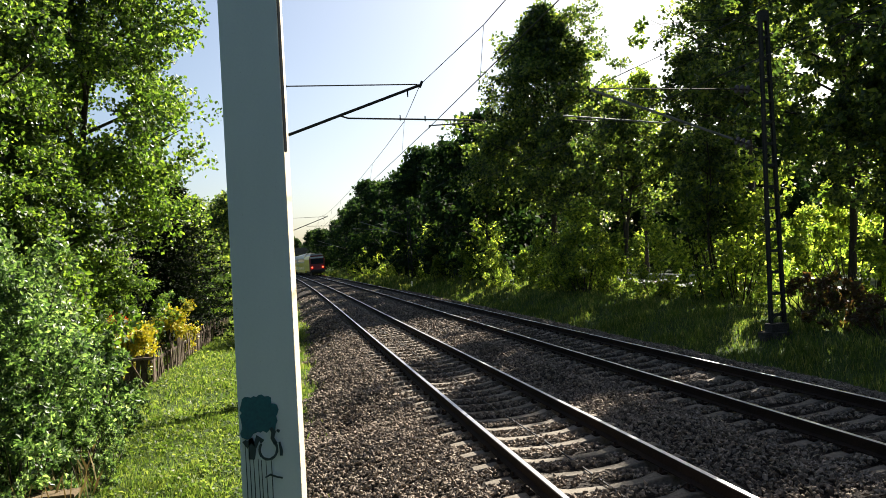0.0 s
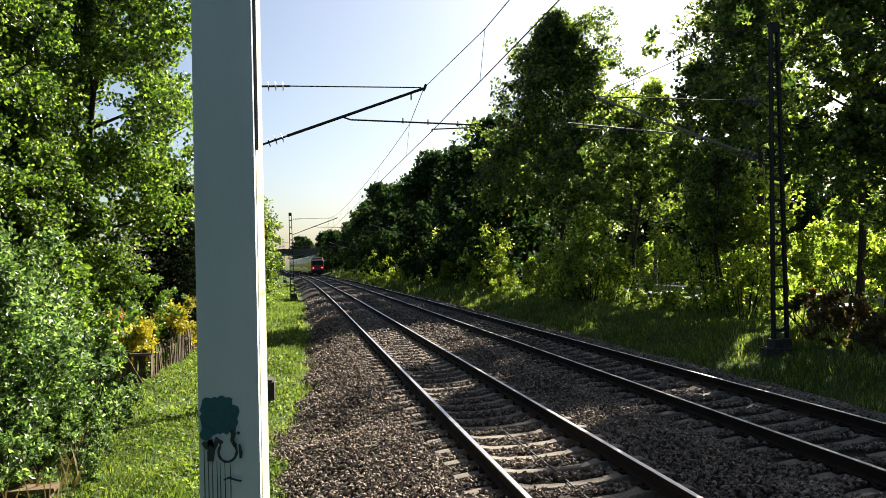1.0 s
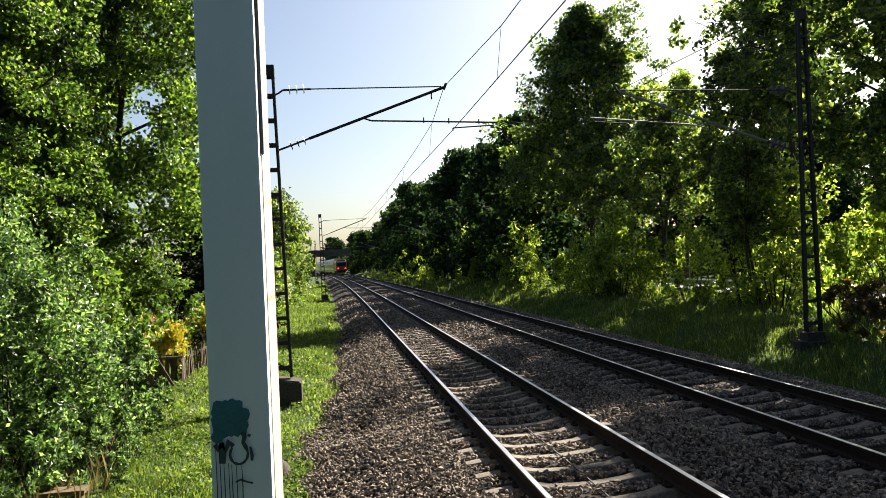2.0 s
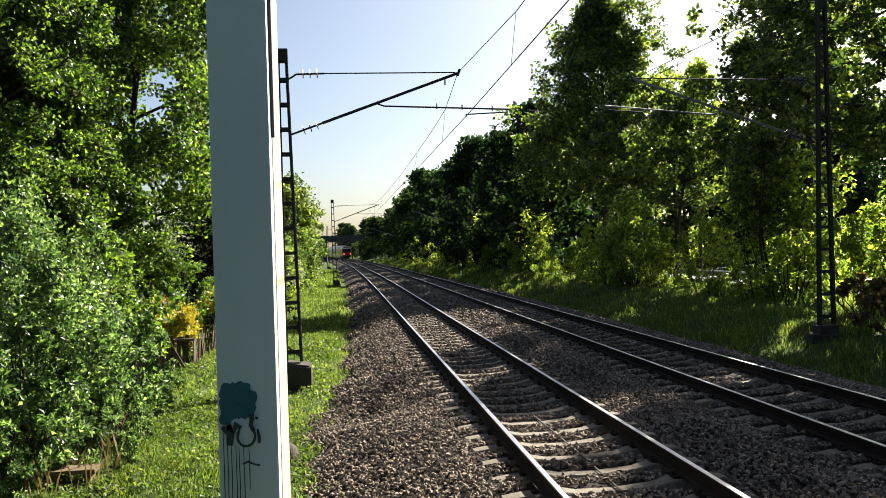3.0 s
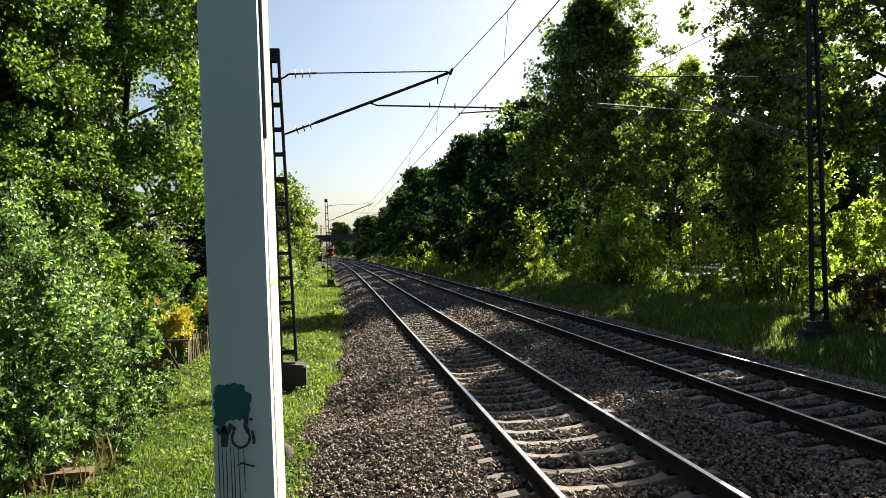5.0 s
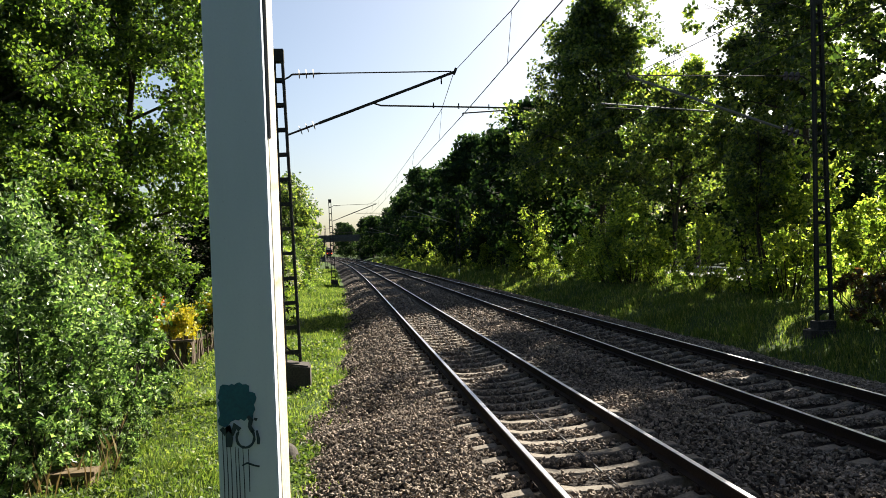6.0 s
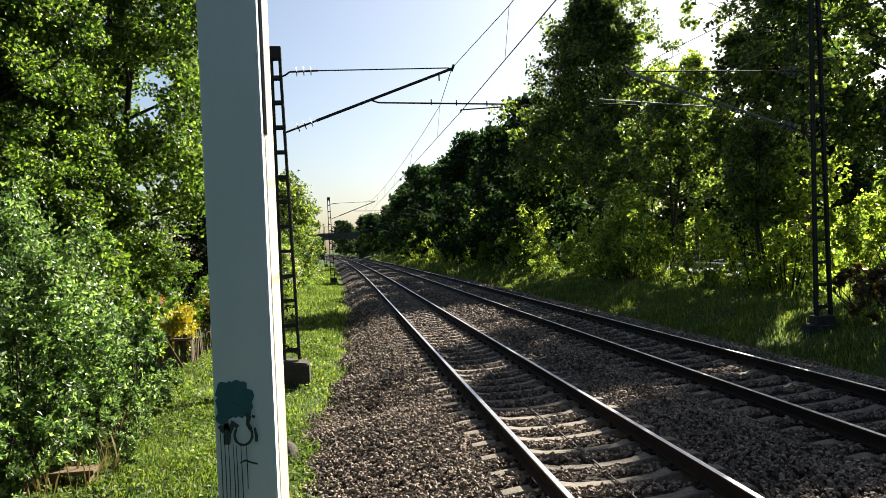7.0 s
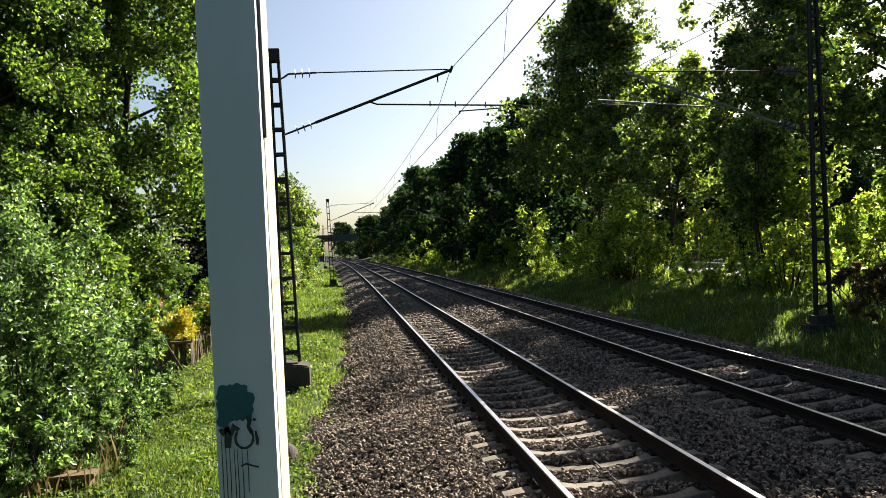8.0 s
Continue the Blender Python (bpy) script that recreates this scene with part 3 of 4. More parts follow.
def cantilever(at, mast_x, tip, low, joint, reg_end, steady, wire, label, tube=M_STEEL):
    """Stay rod, diagonal tube, registration arm and steady arm, from the mast to above the track. All in the plane y = 0 of the thing."""
    root = empty("cantilever_arm", at)
    tagged(root, label, "cantilever", "cantilever arms")
    P = lambda q: Vector((q[0], 0, q[1]))
    d = 1 if tip[0] > mast_x else -1
    sa, sb = P((mast_x + 0.2 * d, tip[1] - 0.03)), P((mast_x + 0.8 * d, tip[1] - 0.01))
    bm = bmesh.new()
    insulator(bm, sa, sb)
    part("stay_insulator", bm, M_INSUL, root)
    rodded("stay_rod", [sb, P((tip[0] - 0.05 * d, tip[1] + 0.02))], 0.014, M_STEEL, root)
    la = P(low)
    t = P(tip)
    u = (t - la).normalized()
    bm = bmesh.new()
    insulator(bm, la + u * 0.15, la + u * 0.75)
    part("tube_insulator", bm, M_INSUL, root)
    rodded("diagonal_tube", [la + u * 0.72, t], 0.032, tube, root, sides=10)
    rodded("mast_hinge", [P((mast_x + 0.02 * d, tip[1] - 0.14)), P((mast_x + 0.12 * d, tip[1] - 0.09)), sa], 0.02, M_STEEL, root)
    rodded("mast_hinge", [P((mast_x + 0.02 * d, low[1] - 0.02)), la, la + u * 0.16], 0.022, M_STEEL, root)
    rodded("messenger_clamp", [t + Vector((0, 0, -0.05)), t + Vector((0.06 * d, 0, 0.09))], 0.03, M_STEEL, root)
    rodded("hook", [t - u * 0.3, t - u * 0.3 + Vector((0, 0, -0.16))], 0.016, M_STEEL, root)
    rodded("registration_arm", [P(joint), P((joint[0] + 0.15 * d, joint[1] - 0.05)), P(reg_end)], 0.019, tube, root)
    for f in (0.44, 0.63, 0.86):
        q = P(joint).lerp(P(reg_end), f)
        rodded("arm_clip", [q + Vector((0, 0, -0.06)), q + Vector((0, 0, 0.06))], 0.014, M_STEEL, root)
    rodded("steady_arm", [P(steady), P(wire) + Vector((0, 0, 0.06)), P(wire)], 0.015, M_STEEL, root)
    return root


MASTS_L = ((-1.48, 16.0), (-1.1, 62.0), (-2.9, 124.0))
for i, (mx, my) in enumerate(MASTS_L):
    foot = float(ground_z(np.array(mx), np.array(my)))
    lattice_mast((mx, my, 0), 6.68, 0.17, 0.31, 0.53, 1, 0.0, "slender dark riveted lattice catenary mast on a concrete block")
    base = empty("mast_foundation", (mx, my, 0))
    tagged(base, "weathered concrete foundation block of a catenary mast", "foundation", "mast foundations")
    bm = box(bmesh.new(), -0.05, 0.52, -0.3, 0.3, foot - 0.3, 0.01, 0.035)
    for v in bm.verts:
        if v.co.z > -0.05 and v.co.x > 0.3:
            v.co.z -= 0.08
    part("block", bm, M_CONC, base)
    cantilever((mx, my, -0.03), 0.17, (3.88, 6.22), (0.22, 4.89), (2.1, 5.55), (5.06, 5.42), (5.0, 5.36), (4.05, 5.25), "thin dark cantilever arm with insulators holding the overhead wire")
MASTS_R = ((11.27, 16.0), (11.1, 70.0), (9.4, 124.0))
for mx, my in MASTS_R:
    lattice_mast((mx, my, 0), 8.0, 0.17, 0.37, 0.53, -1, 0.25, "dark lattice catenary mast among the trackside trees", deep=0.045)
    base = empty("mast_foundation", (mx, my, 0))
    tagged(base, "dark rounded concrete foundation in long grass", "foundation", "mast foundations")
    part("block", box(bmesh.new(), -0.65, 0.22, -0.35, 0.35, -0.5, 0.24, 0.2), M_CONC, base)
    cantilever((mx, my, 0), -0.3, (-4.8, 6.07), (-0.45, 4.6), (-2.75, 5.3), (-5.5, 5.46), (-5.4, 5.36), (-4.6, 5.25), "cantilever arm reaching over the far track from its mast", M_TUBE)


def catenary(x, label):
    """Messenger wire with sag, contact wire and droppers between the masts."""
    stops = [(-38, x - 0.2), (16, x), (62, x - 0.25), (124, x), (186, x)]
    line = empty("overhead_line")
    tagged(line, label, "overhead wire", "overhead lines")
    mess, cont = [], []
    for (y0, xa), (y1, xb) in zip(stops, stops[1:]):
        for i in range(13):
            f = i / 12
            y = y0 + (y1 - y0) * f
            xx = xa + (xb - xa) * f - float(off(y))
            zm = 6.2 - 4 * 0.3 * f * (1 - f)
            if i == 12 and y1 != 186:
                continue
            mess.append(Vector((xx - 0.16 + 0.3 * (1 - abs(1 - 2 * f) ** 12), y, zm)))
            cont.append(Vector((xx, y, 5.24)))
            if i % 2 and i < 12:
                rodded("dropper", [mess[-1], cont[-1]], 0.004, M_WIRE, line, sides=4)
    link("messenger_wire", arrays("messenger_wire", *tubes([[(p, 0.008) for p in mess]], 5), M_WIRE), line)
    link("contact_wire", arrays("contact_wire", *tubes([[(p, 0.009) for p in cont]], 5), M_WIRE), line)


catenary(2.57, "overhead contact and messenger wires above the near track")
catenary(6.9, "overhead contact and messenger wires above the far track")

# ---- the painted post ----
def post():
    root = empty("painted_post", (-1.08, 5.0, -0.62))
    tagged(root, "tall white-painted post with teal spray-paint marks and drips", "post")
    H = 6.2
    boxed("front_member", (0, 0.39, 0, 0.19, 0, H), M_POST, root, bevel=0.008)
    boxed("joint_strip", (0.01, 0.37, 0.19, 0.226, 0, H), M_DARK, root, "dark joint between the two members")
    bm = bmesh.new()
    q = [(0.0, 0.226), (0.394, 0.226), (0.43, 0.44), (-0.03, 0.44)]
    lo = [bm.verts.new((x, y, 0)) for x, y in q]
    hi = [bm.verts.new((x, y, H)) for x, y in q]
    bm.faces.new(lo[::-1])
    bm.faces.new(hi)
    for i in range(4):
        bm.faces.new((lo[i], lo[(i + 1) % 4], hi[(i + 1) % 4], hi[i]))
    part("back_member", bm, M_CREAM, root, "cream-painted back member")
    # thin strip added for the dark band on the upper right side
    boxed("dark_side_strip", (0.392, 0.414, 0.13, 0.19, 3.75, 5.6), M_DARK, root, "dark strip added on the upper side of the post", bevel=0.006)
    boxed("cap", (-0.05, 0.455, -0.03, 0.47, H, H + 0.04), M_ZINC, root, bevel=0.006)
    rng = random.Random(3)
    # paint: a ragged patch, a loop, strokes and long runs, lying just proud of the face
    bm = bmesh.new()
    ring = []
    for i in range(40):
        a = i / 40 * 2 * math.pi
        rx, rz = 0.108, 0.125
        e = (abs(math.cos(a)) ** 4 + abs(math.sin(a)) ** 4) ** -0.25
        ring.append(bm.verts.new((0.122 + rx * e * math.cos(a) * rng.uniform(0.9, 1.08), -0.003, 1.955 + rz * e * math.sin(a) * rng.uniform(0.92, 1.07))))
    bm.faces.new(ring)
    for k0, (x, z, w, h) in enumerate(((0.225, 1.975, 0.035, 0.055), (0.22, 1.9, 0.03, 0.07), (0.05, 1.84, 0.04, 0.05))):
        q = [bm.verts.new((x + w * math.cos(k * 0.524) * rng.uniform(0.8, 1.2), -0.007 - 0.004 * k0, z + h * math.sin(k * 0.524) * rng.uniform(0.8, 1.2))) for k in range(12)]
        bm.faces.new(q)
    part("paint_patch", bm, M_TEAL, root, "teal spray-paint patch")

    def stroke(pts, w, name="paint_stroke"):
        bm = bmesh.new()
        prev = None
        for i, (x, z) in enumerate(pts):
            a, b = pts[max(i - 1, 0)], pts[min(i + 1, len(pts) - 1)]
            dx, dz = b[0] - a[0], b[1] - a[1]
            L = math.hypot(dx, dz) or 1
            ww = w * (0.75 + 0.5 * abs(math.sin(i * 1.3)))
            cur = (bm.verts.new((x - dz / L * ww, -0.023, z + dx / L * ww)), bm.verts.new((x + dz / L * ww, -0.023, z - dx / L * ww)))
            if prev:
                bm.faces.new((prev[0], prev[1], cur[1], cur[0]))
            prev = cur
        part(name, bm, M_NAVY, root)

    loop = [(0.185 + 0.058 * math.cos(a), 1.715 + 0.066 * math.sin(a)) for a in [2.4 + k * 0.33 for k in range(15)]]
    stroke(loop, 0.008)
    stroke([(0.03, 1.79), (0.05, 1.76), (0.08, 1.79), (0.1, 1.75), (0.12, 1.8), (0.15, 1.77)], 0.02)
    stroke([(0.075, 1.8), (0.08, 1.72), (0.075, 1.66)], 0.02)
    stroke([(0.205, 1.86), (0.225, 1.83), (0.215, 1.79), (0.235, 1.75)], 0.013)
    stroke([(0.245, 1.84), (0.265, 1.83)], 0.009)
    stroke([(0.26, 1.76), (0.27, 1.7), (0.268, 1.665)], 0.009)
    stroke([(0.155, 1.53), (0.19, 1.545), (0.235, 1.525), (0.27, 1.515)], 0.006)
    for x, z0, z1 in ((0.035, 1.78, 1.2), (0.06, 1.72, 1.18), (0.085, 1.66, 1.3), (0.115, 1.66, 1.15), (0.135, 1.65, 1.2), (0.165, 1.65, 1.12), (0.2, 1.64, 1.35)):
        stroke([(x, z0), (x + 0.002, (z0 + z1) / 2), (x, z1)], 0.0028, "paint_run")


post()

# ---- bridge over the line ----
def bridge():
    root = empty("road_bridge", (0, 222, 0))
    tagged(root, "flat concrete road bridge spanning both tracks", "bridge")
    boxed("deck", (-26, 30, -4, 4, 5.3, 6.2), M_BRIDGE, root, bevel=0.05)
    for y in (-4.1, 3.9):
        boxed("parapet", (-26, 30, y, y + 0.25, 6.2, 7.2), M_BRIDGE, root)
    boxed("abutment", (5.2, 9.5, -4, 4, -1, 5.3), M_BRIDGE, root)
    boxed("abutment", (-9.5, -4.9, -4, 4, -1, 5.3), M_BRIDGE, root)


bridge()

# ---- road beyond the trees ----
road = link("road", grid_mesh("road", np.array([17.8, 19.5, 21.5, 23.5]), spaced((-30, 200, 5)), lambda s, y: ground_z(s, y) * 0 + 0.29, M_ROAD))
tagged(road, "pale sunlit asphalt road behind the trees", "road", kind="structure")


def guardrail():
    root = empty("guardrail", (17.2, 0, 0.2))
    tagged(root, "grey steel crash barrier along the road", "guardrail")
    for i in range(22):
        boxed("barrier_post", (-0.05, 0.05, 2 + i * 2.5, 2.1 + i * 2.5, -0.15, 0.74), M_ZINC, root)
    bm = bmesh.new()
    prof = [(0.0, 0.45), (-0.07, 0.5), (-0.07, 0.55), (-0.01, 0.6), (-0.07, 0.65), (-0.07, 0.7), (0.0, 0.75)]
    a = [bm.verts.new((x - 0.05, 0, z)) for x, z in prof]
    b = [bm.verts.new((x - 0.05, 56, z)) for x, z in prof]
    for i in range(6):
        bm.faces.new((a[i], b[i], b[i + 1], a[i + 1]))
    part("barrier_beam", bm, M_ZINC, root)


guardrail()


def house():
    root = empty("house", (70, 73, 0.2))
    tagged(root, "small pale house with a steep gable beyond the road", "house")
    bm = bmesh.new()
    q = [(-2.6, 0), (2.6, 0), (2.6, 2.7), (0, 5.6), (-2.6, 2.7)]
    f = [bm.verts.new((x, 0, z)) for x, z in q]
    b = [bm.verts.new((x, 9, z)) for x, z in q]
    bm.faces.new(f)
    bm.faces.new(b[::-1])
    for i in range(5):
        bm.faces.new((f[i], b[i], b[(i + 1) % 5], f[(i + 1) % 5]))
    part("wall", bm, M_PLASTER, root)
    for s in (-1, 1):
        bm = bmesh.new()
        p = [(s * 3.0, -0.3, 2.35), (s * 3.0, 9.3, 2.35), (0, 9.3, 5.72), (0, -0.3, 5.72)]
        lo = [bm.verts.new(v) for v in p]
        hi = [bm.verts.new((v[0], v[1], v[2] + 0.14)) for v in p]
        bm.faces.new(lo)
        bm.faces.new(hi[::-1])
        for i in range(4):
            bm.faces.new((lo[i], lo[(i + 1) % 4], hi[(i + 1) % 4], hi[i]))
        part("roof", bm, M_TILE, root)
    w = boxed("window", (-0.6, 0.6, -0.03, 0.03, 0.95, 2.1), M_MARK, root)
    boxed("pane", (-0.52, 0.52, -0.045, -0.032, 1.03, 2.02), M_GLASS, w)


house()

# ---- fence, bench, small trackside things ----
def garden_fence():
    rng = random.Random(8)
    root = empty("picket_fence", (0, 0, 0))
    tagged(root, "broken grey-brown picket fence at the garden edge", "fence")
    a, b = Vector((-4.2, 20.0, -0.58)), Vector((-3.5, 36.0, -0.6))
    n = 84
    for i in range(n):
        p = a.lerp(b, i / n)
        h = rng.uniform(0.62, 0.95)
        m = Matrix.Translation(p) @ pose(0, 0, 0, rng.gauss(0, 4), rng.gauss(0, 6), 88 + rng.gauss(0, 6))
        bm = box(bmesh.new(), -0.045, 0.045, -0.011, 0.011, -0.1, h, m=m)
        part("picket", bm, M_WOOD, root)
    for i in range(9):
        p = Vector((-5.3, 19.4, -0.58)).lerp(a, i / 9)
        m = Matrix.Translation(p) @ pose(0, 0, 0, rng.gauss(0, 4), rng.gauss(0, 7), 20)
        part("picket", box(bmesh.new(), -0.05, 0.05, -0.012, 0.012, -0.1, rng.uniform(0.7, 0.9), m=m), M_WOOD, root)
    for z in (0.25, 0.62):
        d = b - a
        m = Matrix.Translation((a + b) / 2 + Vector((-0.04, 0, z))) @ d.to_track_quat("X", "Z").to_matrix().to_4x4()
        part("fence_rail", box(bmesh.new(), -d.length / 2, d.length / 2, -0.02, 0.02, -0.035, 0.035, m=m), M_WOOD, root)
    m = Matrix.Translation((-4.75, 19.65, 0.17)) @ pose(0, 0, 0, 0, 3, 28)
    part("fence_rail", box(bmesh.new(), -0.65, 0.65, -0.06, 0.06, -0.03, 0.03, m=m), M_WOOD, root)
    return root


garden_fence()
for dx, lean in ((0.0, -22), (0.13, -28)):
    st = boxed("leaning_stake", (-0.03, 0.03, -0.015, 0.015, 0, 0.95), M_WOOD, bevel=0.004)
    st.matrix_basis = pose(-4.25 + dx, 18.9, -0.6, 0, lean, 0)
    tagged(st, "pale wooden stake leaning against the fence", "stake", "leaning stakes")


def bench():
    root = empty("wooden_bench", (-3.72, 9.9, -0.6))
    tagged(root, "low rough plank bench overgrown by the shrubs", "bench")
    boxed("seat", (-0.3, 0.3, -0.14, 0.14, 0.2, 0.25), M_PLANK, root, bevel=0.006)
    for x in (-0.2, 0.2):
        boxed("leg", (x - 0.035, x + 0.035, -0.1, 0.1, -0.05, 0.2), M_PLANK, root, bevel=0.004)
    boxed("upright", (-0.2, -0.13, 0.1, 0.15, 0.0, 0.68), M_PLANK, root, bevel=0.004)


bench()
bm = bmesh.new()
bmesh.ops.create_icosphere(bm, subdivisions=3, radius=0.23)
for v in bm.verts:
    v.co *= 1 + 0.14 * noise.noise(v.co * 4)
    v.co.z *= 0.85
    v.co.x *= 0.6
st = part("boulder", bm, M_CONC)
st.location = (-1.04, 10.4, -0.53)
tagged(st, "rounded pale boulder in the grass beside the ballast", "boulder")
mk = empty("marker_post", (10.0, 64, -0.4))
tagged(mk, "small white trackside marker post", "marker")
boxed("post", (-0.06, 0.06, -0.06, 0.06, -0.2, 0.75), M_MARK, mk, bevel=0.01)
boxed("base", (-0.12, 0.12, -0.12, 0.12, -0.3, -0.02), M_CONC, mk, bevel=0.01)

# ---- trees and shrubs ----
def gz(x, y):
    return float(ground_z(np.array(x + float(off(y))), np.array(y)))


def place(ob, x, y, turn=0.0, scale=1.0, sink=0.05):
    ob.matrix_basis = pose(x, y, gz(x, y) - sink, 0, 0, turn) @ Matrix.Scale(scale, 4)
    return ob


def again(ob, x, y, turn=0.0, scale=1.0, sink=0.05):
    c = copy_thing(ob, pose(x, y, gz(x, y) - sink, 0, 0, turn))
    c.scale = (scale,) * 3
    return c


G_R, L_R = "trees along the far verge", "tall leafy oak beside the line, dark against the light"
big = place(tagged(tree(11, 18.8, 6.5, 1050, 56, 0.24, M_OAK, 0.27, 0.22, 0.85, fill=0.8, taper=1.8), L_R, "tree", G_R), 16.6, 46)
mid = place(tagged(tree(12, 13.0, 3.3, 500, 54, 0.19, M_OAK, 0.34, 0.13, 0.5, fill=0.5), L_R, "tree", G_R), 16.4, 19.5)
slim = place(tagged(tree(13, 9.8, 2.6, 230, 46, 0.2, M_OAK, 0.4, 0.09, 0.5, stems=2, fill=0.5), "slim double-stemmed tree beside the line", "tree", G_R), 15.7, 34.4)
tall = place(tagged(tree(14, 21.5, 3.4, 260, 56, 0.22, M_OAK, 0.5, 0.2, 0.7), "very tall slender tree behind the verge", "tree", G_R), 23.8, 36.4)
place(tagged(tree(16, 15.8, 2.6, 560, 52, 0.19, M_OAK, 0.44, 0.17, 0.55, fill=0.55, taper=2.1), "tall dense tree behind the lattice mast", "tree", G_R), 18.0, 26.6)
place(tagged(tree(18, 13.2, 2.4, 170, 46, 0.21, M_BRIGHT, 0.5, 0.12, 0.6, fill=0.55), "young tree with sunlit yellow-green leaves", "tree", G_R), 21.0, 41.5)
place(tagged(tree(15, 13.2, 3.7, 290, 52, 0.19, M_OAK, 0.42, 0.15, 0.7, fill=0.5), "broad dark-crowned tree near the road", "tree", G_R), 17.0, 15.6)
again(slim, 15.0, 40.2, 70, 1.05)
again(mid, 16.5, 9.0, 70, 1.0)
again(slim, 14.2, 23.6, 310, 0.62)
again(slim, 18.3, 30.6, 110, 1.15)
again(slim, 15.3, 17.6, 40, 0.7)
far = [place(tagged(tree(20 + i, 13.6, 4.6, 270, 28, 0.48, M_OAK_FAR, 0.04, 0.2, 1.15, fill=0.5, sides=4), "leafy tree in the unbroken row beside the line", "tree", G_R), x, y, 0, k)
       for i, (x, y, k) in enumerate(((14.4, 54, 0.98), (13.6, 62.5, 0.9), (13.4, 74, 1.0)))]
rr = random.Random(17)
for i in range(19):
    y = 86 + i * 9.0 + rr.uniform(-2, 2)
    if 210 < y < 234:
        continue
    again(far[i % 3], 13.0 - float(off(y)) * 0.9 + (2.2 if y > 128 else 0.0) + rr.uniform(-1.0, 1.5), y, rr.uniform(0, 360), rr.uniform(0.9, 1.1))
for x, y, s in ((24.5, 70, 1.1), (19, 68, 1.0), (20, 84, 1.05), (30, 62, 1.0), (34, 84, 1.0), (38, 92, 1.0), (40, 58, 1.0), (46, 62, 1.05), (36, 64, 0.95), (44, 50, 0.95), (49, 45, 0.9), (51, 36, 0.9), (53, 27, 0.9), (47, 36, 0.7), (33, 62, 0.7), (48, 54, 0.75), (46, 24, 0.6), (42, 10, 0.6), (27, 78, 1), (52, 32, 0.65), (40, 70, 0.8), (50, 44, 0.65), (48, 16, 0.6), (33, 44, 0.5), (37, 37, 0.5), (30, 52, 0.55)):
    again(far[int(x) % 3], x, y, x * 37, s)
# beyond the bridge and along the left side
for x, y, s in ((-4, 262, 1.0), (3, 272, 0.9), (8, 262, 1.0), (-17, 250, 1.0), (-26, 290, 1.1), (-8, 330, 1.2), (2, 335, 1.1), (-20, 345, 1.2), (-32, 370, 1.2), (12, 300, 1.2),
                (-42, 300, 1.2), (-52, 330, 1.2), (-45, 385, 1.3), (-15, 400, 1.3), (0, 390, 1.3), (14, 360, 1.3), (-60, 390, 1.3), (24, 330, 1.2), (20, 262, 1.1), (-36, 255, 1.1)):
    if abs(x - (4.4 - float(off(y)))) > 5.5:
        again(far[int(y) % 3], x, y, y * 11, s)
# unseen trees added behind the viewpoint, continuing the rows, to block sky light there
for i in range(9):
    y = 2 - i * 7.5
    again(far[i % 3], 14.6 + rr.uniform(-1, 1), y, rr.uniform(0, 360), rr.uniform(0.9, 1.1))
    again(far[(i + 1) % 3], -10.5 + rr.uniform(-1, 1), y - 2, rr.uniform(0, 360), rr.uniform(0.8, 1.0))
for i in range(5):
    again(far[i % 3], -9 + i * 6.5, -66 - 3 * (i % 2), i * 70, 1.1)
hedge_trees = [place(tagged(tree(31, 9.6, 4.2, 330, 50, 0.25, M_OAK, 0.03, 0.15, 0.9, fill=0.7), "rounded leafy tree on the garden side", "tree", "garden trees"), -5.0, 66)]
for x, y, s in ((-6.5, 76, 1.0), (-7, 90, 1.05), (-8, 106, 1.0), (-9.5, 125, 1.1), (-10, 148, 1.1), (-11, 172, 1.15), (-12, 196, 1.15), (-9, 58, 0.95)):
    again(hedge_trees[0], x, y, y * 7, s)
again(hedge_trees[0], -7.3, 243, 30, 0.62)
again(far[1], 8.4, 204, 40, 0.85)
again(far[2], 6.6, 212, 140, 0.6)
left_tree = place(tagged(tree(41, 13.8, 3.9, 900, 80, 0.13, M_GARDEN, 0.26, 0.15, 0.66, lean=3.0, fill=0.5), "tall bright-leaved tree on the garden side", "tree", "garden trees"), -7.6, 22.0)
again(left_tree, -8.6, 16.4, 60, 0.8)
place(tagged(tree(42, 7.5, 2.6, 300, 60, 0.16, M_GARDEN, 0.08, 0.1, 0.6), "young bushy tree among the garden shrubs", "tree", "garden trees"), -7.2, 18.6)
again(left_tree, -12.3, 19.5, 20, 0.95)
again(left_tree, -11.5, 26.0, 300, 1.0)


